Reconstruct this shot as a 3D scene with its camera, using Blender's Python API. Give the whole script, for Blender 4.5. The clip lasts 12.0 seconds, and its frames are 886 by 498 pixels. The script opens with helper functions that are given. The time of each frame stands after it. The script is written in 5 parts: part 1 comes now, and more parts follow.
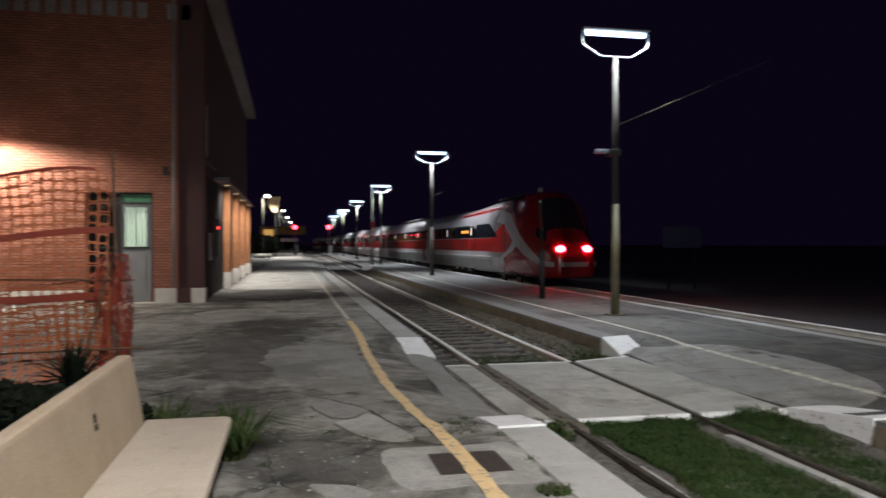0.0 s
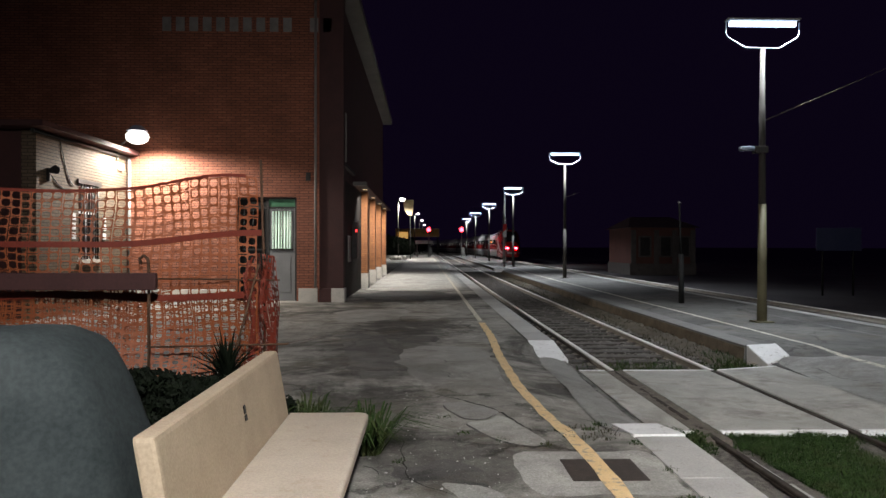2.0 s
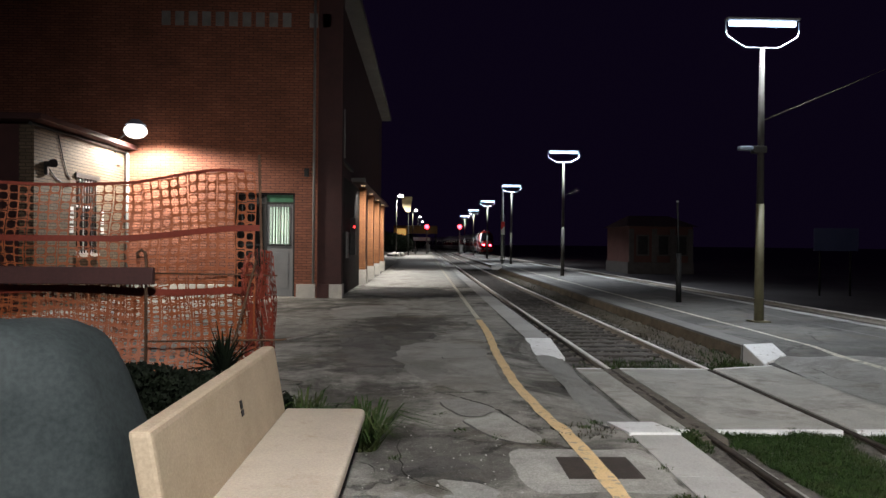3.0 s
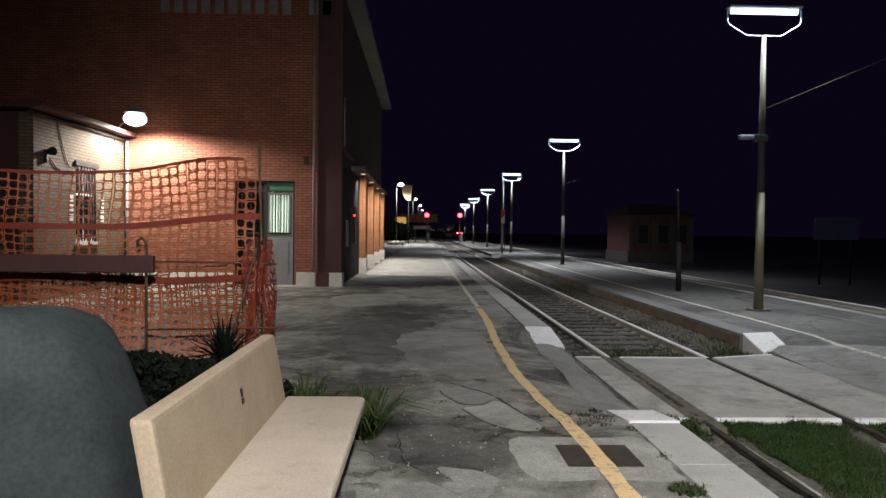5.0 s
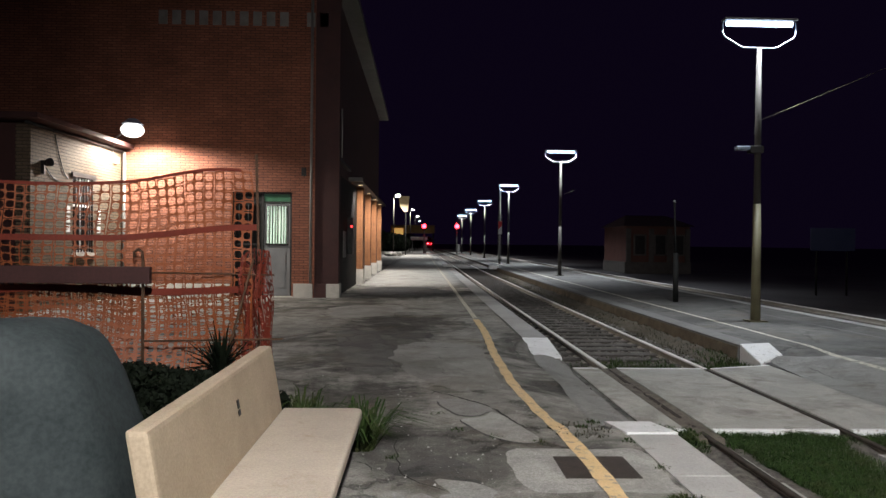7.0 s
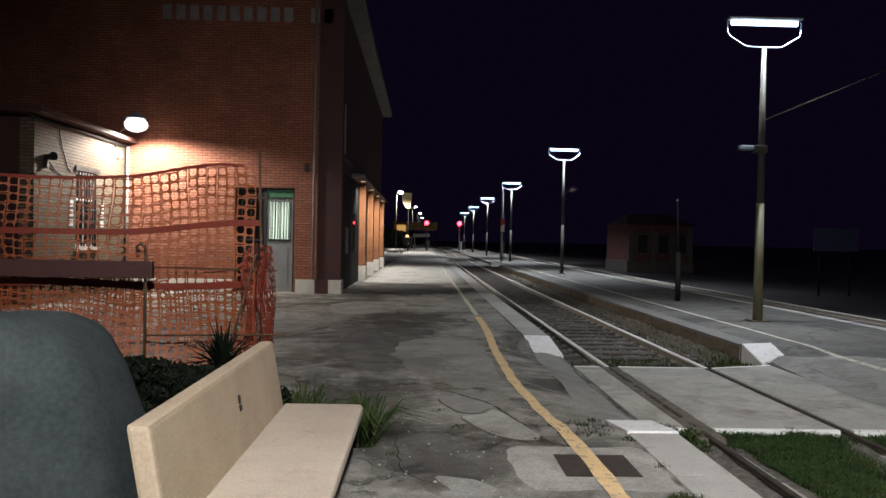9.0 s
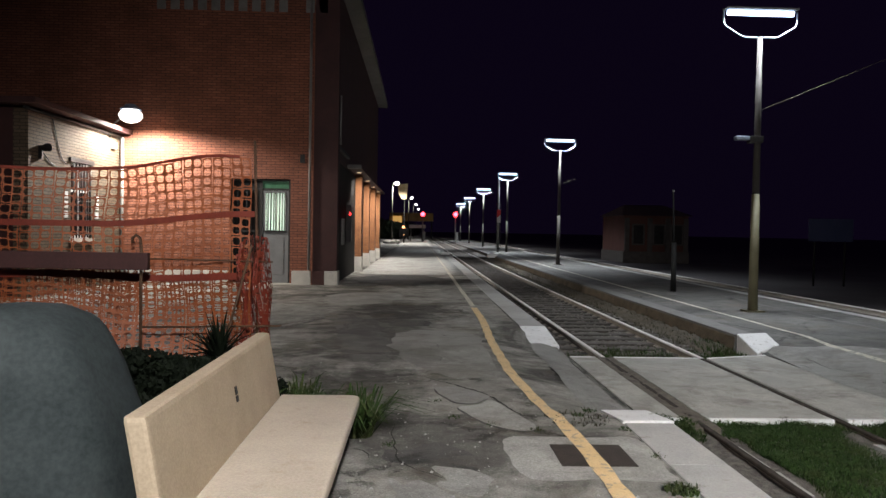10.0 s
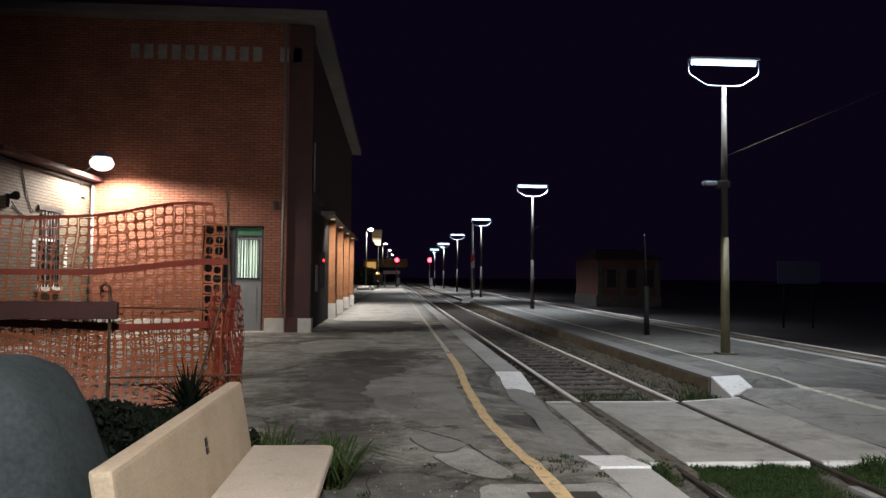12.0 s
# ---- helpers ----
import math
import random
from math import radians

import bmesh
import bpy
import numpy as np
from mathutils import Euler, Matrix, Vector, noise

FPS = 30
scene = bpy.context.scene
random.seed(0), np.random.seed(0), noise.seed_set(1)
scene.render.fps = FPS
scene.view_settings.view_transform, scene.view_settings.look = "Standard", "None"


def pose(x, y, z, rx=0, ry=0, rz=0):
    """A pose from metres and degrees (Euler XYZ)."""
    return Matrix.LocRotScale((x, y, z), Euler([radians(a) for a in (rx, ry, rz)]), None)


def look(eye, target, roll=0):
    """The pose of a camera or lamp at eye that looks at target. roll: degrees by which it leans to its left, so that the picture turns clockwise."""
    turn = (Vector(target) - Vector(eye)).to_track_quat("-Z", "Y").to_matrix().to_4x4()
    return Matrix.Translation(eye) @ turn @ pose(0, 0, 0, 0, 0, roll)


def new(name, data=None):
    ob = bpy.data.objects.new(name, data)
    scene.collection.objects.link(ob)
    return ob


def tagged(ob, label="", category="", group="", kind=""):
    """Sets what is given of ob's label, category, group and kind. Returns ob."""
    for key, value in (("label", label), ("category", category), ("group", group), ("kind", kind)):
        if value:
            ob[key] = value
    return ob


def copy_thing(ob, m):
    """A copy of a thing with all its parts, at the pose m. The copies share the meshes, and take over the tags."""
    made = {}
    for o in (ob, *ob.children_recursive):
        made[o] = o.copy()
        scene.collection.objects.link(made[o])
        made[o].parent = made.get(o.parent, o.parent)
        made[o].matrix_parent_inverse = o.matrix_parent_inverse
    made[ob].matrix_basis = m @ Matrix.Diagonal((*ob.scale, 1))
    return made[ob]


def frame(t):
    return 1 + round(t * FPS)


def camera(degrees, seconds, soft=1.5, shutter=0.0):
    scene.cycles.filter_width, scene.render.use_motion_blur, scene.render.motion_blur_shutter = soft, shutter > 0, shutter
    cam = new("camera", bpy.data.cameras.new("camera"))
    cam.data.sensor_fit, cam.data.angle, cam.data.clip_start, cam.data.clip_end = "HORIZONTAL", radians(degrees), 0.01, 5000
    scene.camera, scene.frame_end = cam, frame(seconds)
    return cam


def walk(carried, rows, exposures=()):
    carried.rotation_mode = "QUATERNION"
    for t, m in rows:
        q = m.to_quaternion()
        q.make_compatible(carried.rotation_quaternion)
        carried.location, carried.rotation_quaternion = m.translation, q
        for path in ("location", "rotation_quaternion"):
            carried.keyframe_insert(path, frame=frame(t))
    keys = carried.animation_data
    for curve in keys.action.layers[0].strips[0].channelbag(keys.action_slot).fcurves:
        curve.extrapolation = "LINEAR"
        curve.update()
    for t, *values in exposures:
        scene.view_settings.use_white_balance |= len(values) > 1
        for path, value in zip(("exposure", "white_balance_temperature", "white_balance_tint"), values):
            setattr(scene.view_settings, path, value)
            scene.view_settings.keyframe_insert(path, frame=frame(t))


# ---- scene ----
# ---------------------------------------------------------------- camera
# The camera is hand-held on one spot, 1.72 m over the platform, and only turns.
EYE = (0.0, 0.0, 1.72)
# seconds, yaw, pitch, roll in degrees
PATH = [
    (0.0, -11.685, -0.352, 0.022),
    (0.1, -10.333, -0.334, -0.002),
    (0.2, -9.489, -0.317, -0.026),
    (0.3, -8.046, -0.300, -0.050),
    (0.4, -6.803, -0.283, -0.074),
    (0.5, -6.206, -0.266, -0.097),
    (1.0, -2.991, -0.123, -0.392),
    (1.5, -1.557, -0.191, -0.271),
    (2.0, -1.438, -0.176, -0.043),
    (2.5, -1.435, -0.304, -0.376),
    (4.5, -1.708, -0.949, -0.672),
    (5.0, -1.590, -1.299, -0.617),
    (5.5, -1.546, -1.208, -0.249),
    (6.0, -1.470, -0.949, -0.492),
    (6.5, -1.889, -0.654, -0.571),
    (7.0, -1.807, -0.442, -0.591),
    (9.0, -1.622, -0.671, -1.081),
    (9.5, -1.986, -1.008, -0.974),
    (10.0, -1.925, -1.364, -0.991),
    (10.5, -3.360, -1.461, -0.230),
    (11.0, -3.501, -0.519, -0.077),
    (11.5, -3.716, 1.441, -0.341),
    (12.0, -3.925, 2.202, -0.475),
]
cam = camera(62.0, 12.0, soft=1.5, shutter=0.5)
walk(cam, [(t, pose(*EYE, 90 + p, r, yw)) for t, yw, p, r in PATH])

# ---------------------------------------------------------------- night sky
world = bpy.data.worlds.new("night_sky")
scene.world = world
world.use_nodes = True
world.node_tree.nodes["Background"].inputs[0].default_value = (0.40, 0.19, 0.85, 1)
world.node_tree.nodes["Background"].inputs[1].default_value = 0.0073
scene.view_settings.exposure = 0.0

LAMP_W = 590.0        # each platform lamp
WALL_LAMP_W = 1650.0   # flood lamp on the annex
BAY_W = 165.0          # lamps under the front canopy
STREET_W = 3600.0      # far street lamps
NEAR_W = 1330.0       # unseen lamp post added behind the camera
COOL = (0.86, 0.93, 1.0)
WARM = (1.0, 0.95, 0.90)


# ---------------------------------------------------------------- materials
def node(nt, kind, **values):
    n = nt.nodes.new(kind)
    for k, v in values.items():
        n.inputs[k].default_value = v
    return n


def blank(name):
    m = bpy.data.materials.new(name)
    m.use_nodes = True
    return m, m.node_tree, m.node_tree.nodes["Principled BSDF"]


def ramp(nt, fac, a, b, lo=0.35, hi=0.65):
    r = nt.nodes.new("ShaderNodeValToRGB")
    r.color_ramp.elements[0].position, r.color_ramp.elements[1].position = lo, hi
    r.color_ramp.elements[0].color, r.color_ramp.elements[1].color = (*a, 1), (*b, 1)
    nt.links.new(fac, r.inputs[0])
    return r.outputs[0]


def noise_of(nt, vec, scale, detail=4.0, rough=0.6, distortion=0.0):
    n = node(nt, "ShaderNodeTexNoise", Scale=scale, Detail=detail, Roughness=rough, Distortion=distortion)
    nt.links.new(vec, n.inputs["Vector"])
    return n.outputs["Fac"]


def mix(nt, fac, a, b, mode="MIX"):
    m = nt.nodes.new("ShaderNodeMix")
    m.data_type, m.blend_type = "RGBA", mode
    for sock, v in ((m.inputs[0], fac), (m.inputs[6], a), (m.inputs[7], b)):
        if isinstance(v, (int, float)):
            sock.default_value = v
        elif isinstance(v, tuple):
            sock.default_value = (*v, 1)
        else:
            nt.links.new(v, sock)
    return m.outputs[2]


def math_of(nt, op, a, b=0.0):
    m = nt.nodes.new("ShaderNodeMath")
    m.operation = op
    for sock, v in ((m.inputs[0], a), (m.inputs[1], b)):
        if isinstance(v, (int, float)):
            sock.default_value = v
        else:
            nt.links.new(v, sock)
    return m.outputs[0]


def bump(nt, bsdf, height, strength=0.4, distance=0.01):
    b = node(nt, "ShaderNodeBump", Strength=strength, Distance=distance)
    nt.links.new(height, b.inputs["Height"])
    nt.links.new(b.outputs[0], bsdf.inputs["Normal"])


def coords(nt):
    return nt.nodes.new("ShaderNodeTexCoord").outputs["Object"]


def surface(name, a, b, big=1.2, fine=40.0, rough=0.8, metal=0.0, relief=0.35, depth=0.004, wear=None, wear_at=(0.62, 0.7), random_tone=0.0):
    """Mottled surface: two tones at a large scale, grain at a fine one, optional worn spots."""
    m, nt, bs = blank(name)
    v = coords(nt)
    col = ramp(nt, noise_of(nt, v, big, 5.0), a, b)
    grain = noise_of(nt, v, fine, 3.0)
    col = mix(nt, 0.2, col, ramp(nt, grain, tuple(x * 0.55 for x in a), tuple(min(1, x * 1.25) for x in b)))
    if wear:
        col = mix(nt, ramp(nt, noise_of(nt, v, big * 3.1, 6.0, 0.7), (0, 0, 0), (1, 1, 1), *wear_at), col, wear)
    if random_tone:
        info = nt.nodes.new("ShaderNodeObjectInfo").outputs["Random"]
        col = mix(nt, random_tone, col, ramp(nt, info, (0.35, 0.35, 0.35), (1, 1, 1), 0.0, 1.0), "MULTIPLY")
    nt.links.new(col, bs.inputs["Base Color"])
    bs.inputs["Roughness"].default_value = rough
    bs.inputs["Metallic"].default_value = metal
    bump(nt, bs, grain, relief, depth)
    return m


def glowing(name, colour, strength):
    m, nt, bs = blank(name)
    bs.inputs["Base Color"].default_value = (*colour, 1)
    bs.inputs["Emission Color"].default_value = (*colour, 1)
    bs.inputs["Emission Strength"].default_value = strength
    return m


def paving(name, a, b, dark, crack=True, scale=0.5, stains_and_shade=()):
    """Old asphalt: mottled tones, dark stains, spots of stain and painted shade, fine aggregate, cracks."""
    m, nt, bs = blank(name)
    v = coords(nt)
    col = ramp(nt, noise_of(nt, v, scale, 6.0, 0.65), a, b, 0.38, 0.62)
    stain = ramp(nt, noise_of(nt, v, scale * 0.7, 5.0, 0.75, 0.6), (1, 1, 1), (0, 0, 0), 0.40, 0.50)
    col = mix(nt, math_of(nt, "MULTIPLY", stain, 0.8), col, dark)
    for cx, cy, rx, ry in stains_and_shade:
        shift = nt.nodes.new("ShaderNodeVectorMath")
        shift.operation = "SUBTRACT"
        nt.links.new(v, shift.inputs[0])
        shift.inputs[1].default_value = (cx, cy, 0)
        squash = nt.nodes.new("ShaderNodeVectorMath")
        squash.operation = "MULTIPLY"
        nt.links.new(shift.outputs[0], squash.inputs[0])
        squash.inputs[1].default_value = (1 / rx, 1 / ry, 0)
        far = nt.nodes.new("ShaderNodeVectorMath")
        far.operation = "LENGTH"
        nt.links.new(squash.outputs[0], far.inputs[0])
        edge = math_of(nt, "ADD", far.outputs["Value"], math_of(nt, "MULTIPLY", math_of(nt, "SUBTRACT", noise_of(nt, v, 1.3, 6.0, 0.75), 0.5), 2.6))
        col = mix(nt, math_of(nt, "MULTIPLY", ramp(nt, edge, (1, 1, 1), (0, 0, 0), 0.55, 1.0), 0.68), col, dark)
    earth = ramp(nt, noise_of(nt, v, 0.9, 6.0, 0.7, 0.4), (0, 0, 0), (1, 1, 1), 0.52, 0.66)
    col = mix(nt, math_of(nt, "MULTIPLY", earth, 0.6), col, (0.13, 0.105, 0.075))
    spots = ramp(nt, noise_of(nt, v, 6.0, 6.0, 0.75), (0, 0, 0), (1, 1, 1), 0.6, 0.72)
    col = mix(nt, math_of(nt, "MULTIPLY", spots, 0.75), col, tuple(x * 0.45 for x in dark))
    mid = ramp(nt, noise_of(nt, v, 2.7, 8.0, 0.72, 0.3), (0.52, 0.50, 0.48), (1.2, 1.18, 1.15), 0.34, 0.60)
    col = mix(nt, 0.7 if crack else 0.3, col, mid, "MULTIPLY")
    pale = ramp(nt, noise_of(nt, v, 17.0, 5.0, 0.8), (0, 0, 0), (1, 1, 1), 0.60, 0.72)
    col = mix(nt, math_of(nt, "MULTIPLY", pale, 0.6), col, tuple(min(1, x * 1.7) for x in b))
    grain = noise_of(nt, v, 60.0, 4.0, 0.75)
    col = mix(nt, 0.6, col, ramp(nt, grain, (0.25, 0.25, 0.25), (1, 1, 1)), "MULTIPLY")
    height = grain
    if crack:
        warp = node(nt, "ShaderNodeTexNoise", Scale=1.6, Detail=5.0, Roughness=0.7)
        nt.links.new(v, warp.inputs["Vector"])
        moved = nt.nodes.new("ShaderNodeVectorMath")
        moved.operation = "MULTIPLY_ADD"
        nt.links.new(warp.outputs["Color"], moved.inputs[0])
        moved.inputs[1].default_value = (0.9, 0.9, 0.0)
        nt.links.new(v, moved.inputs[2])
        cells = node(nt, "ShaderNodeTexVoronoi", Scale=0.55)
        cells.feature = "DISTANCE_TO_EDGE"
        nt.links.new(moved.outputs[0], cells.inputs["Vector"])
        line = ramp(nt, cells.outputs["Distance"], (1, 1, 1), (0, 0, 0), 0.006, 0.022)
        some = ramp(nt, noise_of(nt, v, 0.9, 3.0), (0, 0, 0), (1, 1, 1), 0.42, 0.52)
        line = math_of(nt, "MULTIPLY", line, some)
        col = mix(nt, math_of(nt, "MULTIPLY", line, 0.55), col, (0.012, 0.011, 0.009))
        height = math_of(nt, "SUBTRACT", grain, math_of(nt, "MULTIPLY", line, 3.0))
    nt.links.new(col, bs.inputs["Base Color"])
    bs.inputs["Roughness"].default_value = 0.78
    bump(nt, bs, height, 0.7, 0.009)
    return m


def brickwork(name, a, b, mortar, length=0.28, row=0.082):
    m, nt, bs = blank(name)
    v = coords(nt)
    sep = nt.nodes.new("ShaderNodeSeparateXYZ")
    nt.links.new(v, sep.inputs[0])
    com = nt.nodes.new("ShaderNodeCombineXYZ")
    nt.links.new(math_of(nt, "ADD", sep.outputs[0], sep.outputs[1]), com.inputs[0])
    nt.links.new(sep.outputs[2], com.inputs[1])
    br = node(nt, "ShaderNodeTexBrick", Scale=1.0)
    br.inputs["Color1"].default_value, br.inputs["Color2"].default_value, br.inputs["Mortar"].default_value = (*a, 1), (*b, 1), (*mortar, 1)
    br.inputs["Mortar Size"].default_value = 0.011
    br.inputs["Mortar Smooth"].default_value = 0.3
    br.inputs["Brick Width"].default_value, br.inputs["Row Height"].default_value = length, row
    nt.links.new(com.outputs[0], br.inputs["Vector"])
    grime = noise_of(nt, v, 0.8, 6.0, 0.7)
    col = mix(nt, 0.7, br.outputs["Color"], ramp(nt, grime, (0.45, 0.42, 0.4), (1, 1, 1), 0.3, 0.7), "MULTIPLY")
    col = mix(nt, 0.3, col, ramp(nt, noise_of(nt, v, 30.0), (0.4, 0.4, 0.4), (1, 1, 1)), "MULTIPLY")
    nt.links.new(col, bs.inputs["Base Color"])
    bs.inputs["Roughness"].default_value = 0.85
    bump(nt, bs, math_of(nt, "SUBTRACT", 1.0, br.outputs["Fac"]), 0.9, 0.012)
    return m


# The spot at y 26 is painted shade beside the building.
ASPHALT = paving("old_asphalt", (0.27, 0.264, 0.247), (0.42, 0.41, 0.38), (0.06, 0.057, 0.053), True, 0.5, [(-0.7, 13.0, 1.3, 5.0), (-0.6, 7.8, 0.9, 1.3), (0.25, 5.9, 0.9, 1.1), (-0.7, 26.0, 2.4, 3.6), (-1.6, 20.0, 1.2, 2.0)])
ASPHALT_DARK = paving("dark_patch_asphalt", (0.06, 0.058, 0.055), (0.10, 0.095, 0.09), (0.035, 0.034, 0.032), True, 1.1)
ASPHALT_MID = paving("stained_asphalt", (0.10, 0.096, 0.092), (0.16, 0.153, 0.146), (0.06, 0.057, 0.055), True, 0.9)
ASPHALT_PALE = paving("resurfaced_asphalt", (0.27, 0.263, 0.245), (0.36, 0.352, 0.328), (0.20, 0.195, 0.18), False, 0.8)
CONCRETE = paving("path_concrete", (0.46, 0.455, 0.42), (0.57, 0.56, 0.515), (0.37, 0.36, 0.325), False, 0.9)
ISLAND = paving("island_asphalt", (0.10, 0.098, 0.094), (0.165, 0.161, 0.151), (0.062, 0.061, 0.058), True, 0.5)
RAMP = paving("ramp_grey", (0.30, 0.296, 0.282), (0.40, 0.394, 0.372), (0.22, 0.216, 0.204), False, 0.7)
PATCH = paving("pale_repair", (0.36, 0.352, 0.33), (0.48, 0.47, 0.44), (0.32, 0.312, 0.287), False, 1.6)
KERB = surface("kerb_stone", (0.33, 0.325, 0.31), (0.44, 0.43, 0.41), 1.4, 60, 0.8, wear=(0.22, 0.20, 0.17), random_tone=0.35)
KERB_GREY = surface("grey_kerb_stone", (0.125, 0.123, 0.117), (0.19, 0.186, 0.177), 1.4, 60, 0.8, wear=(0.12, 0.11, 0.09), random_tone=0.3)
EARTH = surface("brown_earth", (0.036, 0.028, 0.018), (0.07, 0.055, 0.035), 3.0, 30, 0.95, relief=0.9, depth=0.02)
EARTHWALL = surface("stained_platform_face", (0.085, 0.066, 0.045), (0.17, 0.135, 0.095), 2.2, 30, 0.95, relief=0.9, depth=0.02, wear=(0.05, 0.042, 0.03))
CRACK = surface("open_crack", (0.010, 0.009, 0.007), (0.02, 0.018, 0.014), 8, 60, 0.95)
WHITE = surface("chipped_white_paint", (0.72, 0.72, 0.72), (0.82, 0.82, 0.82), 3.0, 50, 0.7, wear=(0.34, 0.32, 0.29), wear_at=(0.60, 0.64))
YELLOW = surface("worn_yellow_paint", (0.62, 0.43, 0.215), (0.72, 0.53, 0.29), 4.0, 60, 0.75, wear=(0.30, 0.26, 0.20), wear_at=(0.54, 0.64))
FADED = surface("faded_line_paint", (0.50, 0.47, 0.38), (0.62, 0.58, 0.48), 3.0, 60, 0.75, wear=(0.22, 0.21, 0.19), wear_at=(0.5, 0.6))
FIELD = surface("night_field", (0.10, 0.094, 0.098), (0.16, 0.15, 0.153), 0.2, 6, 0.95, relief=0.6, depth=0.03)
BALLAST = surface("dirty_ballast", (0.048, 0.042, 0.036), (0.155, 0.14, 0.123), 14, 60, 0.9, relief=0.9, depth=0.02, random_tone=0.0)
STONE = surface("ballast_stone", (0.06, 0.053, 0.046), (0.16, 0.145, 0.13), 9, 60, 0.9)
SLEEPER = surface("weathered_sleeper", (0.04, 0.034, 0.03), (0.082, 0.072, 0.063), 5, 70, 0.9, random_tone=0.4)
RUST = surface("rusty_rail_side", (0.07, 0.035, 0.02), (0.13, 0.07, 0.04), 8, 80, 0.8, 0.3)
DUSTY = surface("dusty_rail_side", (0.22, 0.195, 0.165), (0.34, 0.305, 0.265), 6, 80, 0.85)
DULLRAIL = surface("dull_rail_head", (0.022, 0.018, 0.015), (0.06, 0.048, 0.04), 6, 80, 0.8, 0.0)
# The far heads' sheen is put into this pale colour.
RAILTOP = surface("worn_rail_sheen", (0.70, 0.68, 0.64), (0.82, 0.80, 0.77), 6, 80, 0.45, 0.1)
BRICK = brickwork("orange_brick", (0.42, 0.155, 0.088), (0.32, 0.112, 0.064), (0.13, 0.05, 0.034))
BRICK_PALE = brickwork("tan_brick", (0.205, 0.15, 0.098), (0.16, 0.115, 0.074), (0.07, 0.05, 0.034))
PIER = brickwork("pier_brick", (0.40, 0.165, 0.06), (0.33, 0.13, 0.05), (0.20, 0.085, 0.04))
PLINTH = surface("pale_plinth_stone", (0.42, 0.40, 0.36), (0.58, 0.55, 0.50), 2.5, 40, 0.8, wear=(0.2, 0.18, 0.15))
# Pale stone darkened in colour so that the house stays dim.
DIMSTONE = surface("dimmed_stone", (0.085, 0.075, 0.068), (0.13, 0.115, 0.105), 2.5, 40, 0.85)
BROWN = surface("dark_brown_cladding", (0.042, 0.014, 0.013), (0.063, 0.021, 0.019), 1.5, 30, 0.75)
EAVE = surface("pale_eave_render", (0.13, 0.12, 0.115), (0.19, 0.175, 0.165), 1.0, 30, 0.85)
DARKROOF = surface("weathered_tile_roof", (0.10, 0.07, 0.06), (0.16, 0.11, 0.095), 3, 30, 0.9)
ROOF = surface("roof_tiles", (0.16, 0.07, 0.04), (0.24, 0.11, 0.07), 3, 30, 0.85)
DOOR = surface("grey_door_paint", (0.17, 0.175, 0.18), (0.22, 0.225, 0.23), 1.5, 60, 0.5, wear=(0.12, 0.10, 0.09))
DARKMETAL = surface("dark_metal", (0.025, 0.024, 0.024), (0.05, 0.047, 0.045), 5, 70, 0.6, 0.5)
STEEL = surface("galvanised_steel", (0.20, 0.195, 0.185), (0.28, 0.275, 0.26), 3, 40, 0.6, 0.3)
POLEPAINT = surface("grey_pole_paint", (0.034, 0.031, 0.028), (0.054, 0.049, 0.044), 3, 40, 0.6)
# Warm lamp light is put into this colour as a yellow tone.
WARMLIT = surface("warm_light_paint", (0.10, 0.09, 0.05), (0.14, 0.125, 0.072), 3, 40, 0.65, wear=(0.2, 0.15, 0.09))
LAMPWHITE = surface("lamp_white_enamel", (0.20, 0.235, 0.31), (0.26, 0.295, 0.37), 3, 40, 0.4)
WHITEBAR = surface("white_bar_paint", (0.62, 0.62, 0.62), (0.75, 0.75, 0.74), 6, 60, 0.6)
BENCH = surface("cast_bench_concrete", (0.40, 0.315, 0.22), (0.49, 0.395, 0.285), 2.2, 70, 0.75, relief=0.12, wear=(0.42, 0.32, 0.21), wear_at=(0.6, 0.8))
BENCH_TOP = surface("bench_seat_concrete", (0.43, 0.365, 0.295), (0.53, 0.46, 0.375), 1.6, 70, 0.7, relief=0.12, wear=(0.36, 0.27, 0.19), wear_at=(0.56, 0.78))
GREYLUMP = surface("grey_weathered_block", (0.030, 0.038, 0.040), (0.062, 0.074, 0.076), 1.6, 35, 0.85, relief=0.12, wear=(0.04, 0.042, 0.042), wear_at=(0.60, 0.80))
NET = surface("orange_plastic_net", (0.23, 0.060, 0.020), (0.31, 0.088, 0.030), 2, 40, 0.55)
NETBAND = surface("orange_net_band", (0.15, 0.024, 0.013), (0.21, 0.034, 0.017), 2, 40, 0.55)
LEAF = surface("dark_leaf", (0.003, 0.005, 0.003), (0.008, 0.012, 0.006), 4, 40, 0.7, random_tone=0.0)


def turf(name, tones):
    """Grass whose blades differ in tone one by one and in patches."""
    m, nt, bs = blank(name)
    v = coords(nt)
    one = nt.nodes.new("ShaderNodeNewGeometry").outputs["Random Per Island"]
    col = ramp(nt, one, tones[0], tones[1], 0.0, 1.0)
    col = mix(nt, ramp(nt, noise_of(nt, v, 2.2, 4.0, 0.7), (0, 0, 0), (0.75, 0.75, 0.75), 0.48, 0.66), col, tones[2])
    nt.links.new(col, bs.inputs["Base Color"])
    bs.inputs["Roughness"].default_value = 0.8
    bs.inputs["Specular IOR Level"].default_value = 0.15
    return m


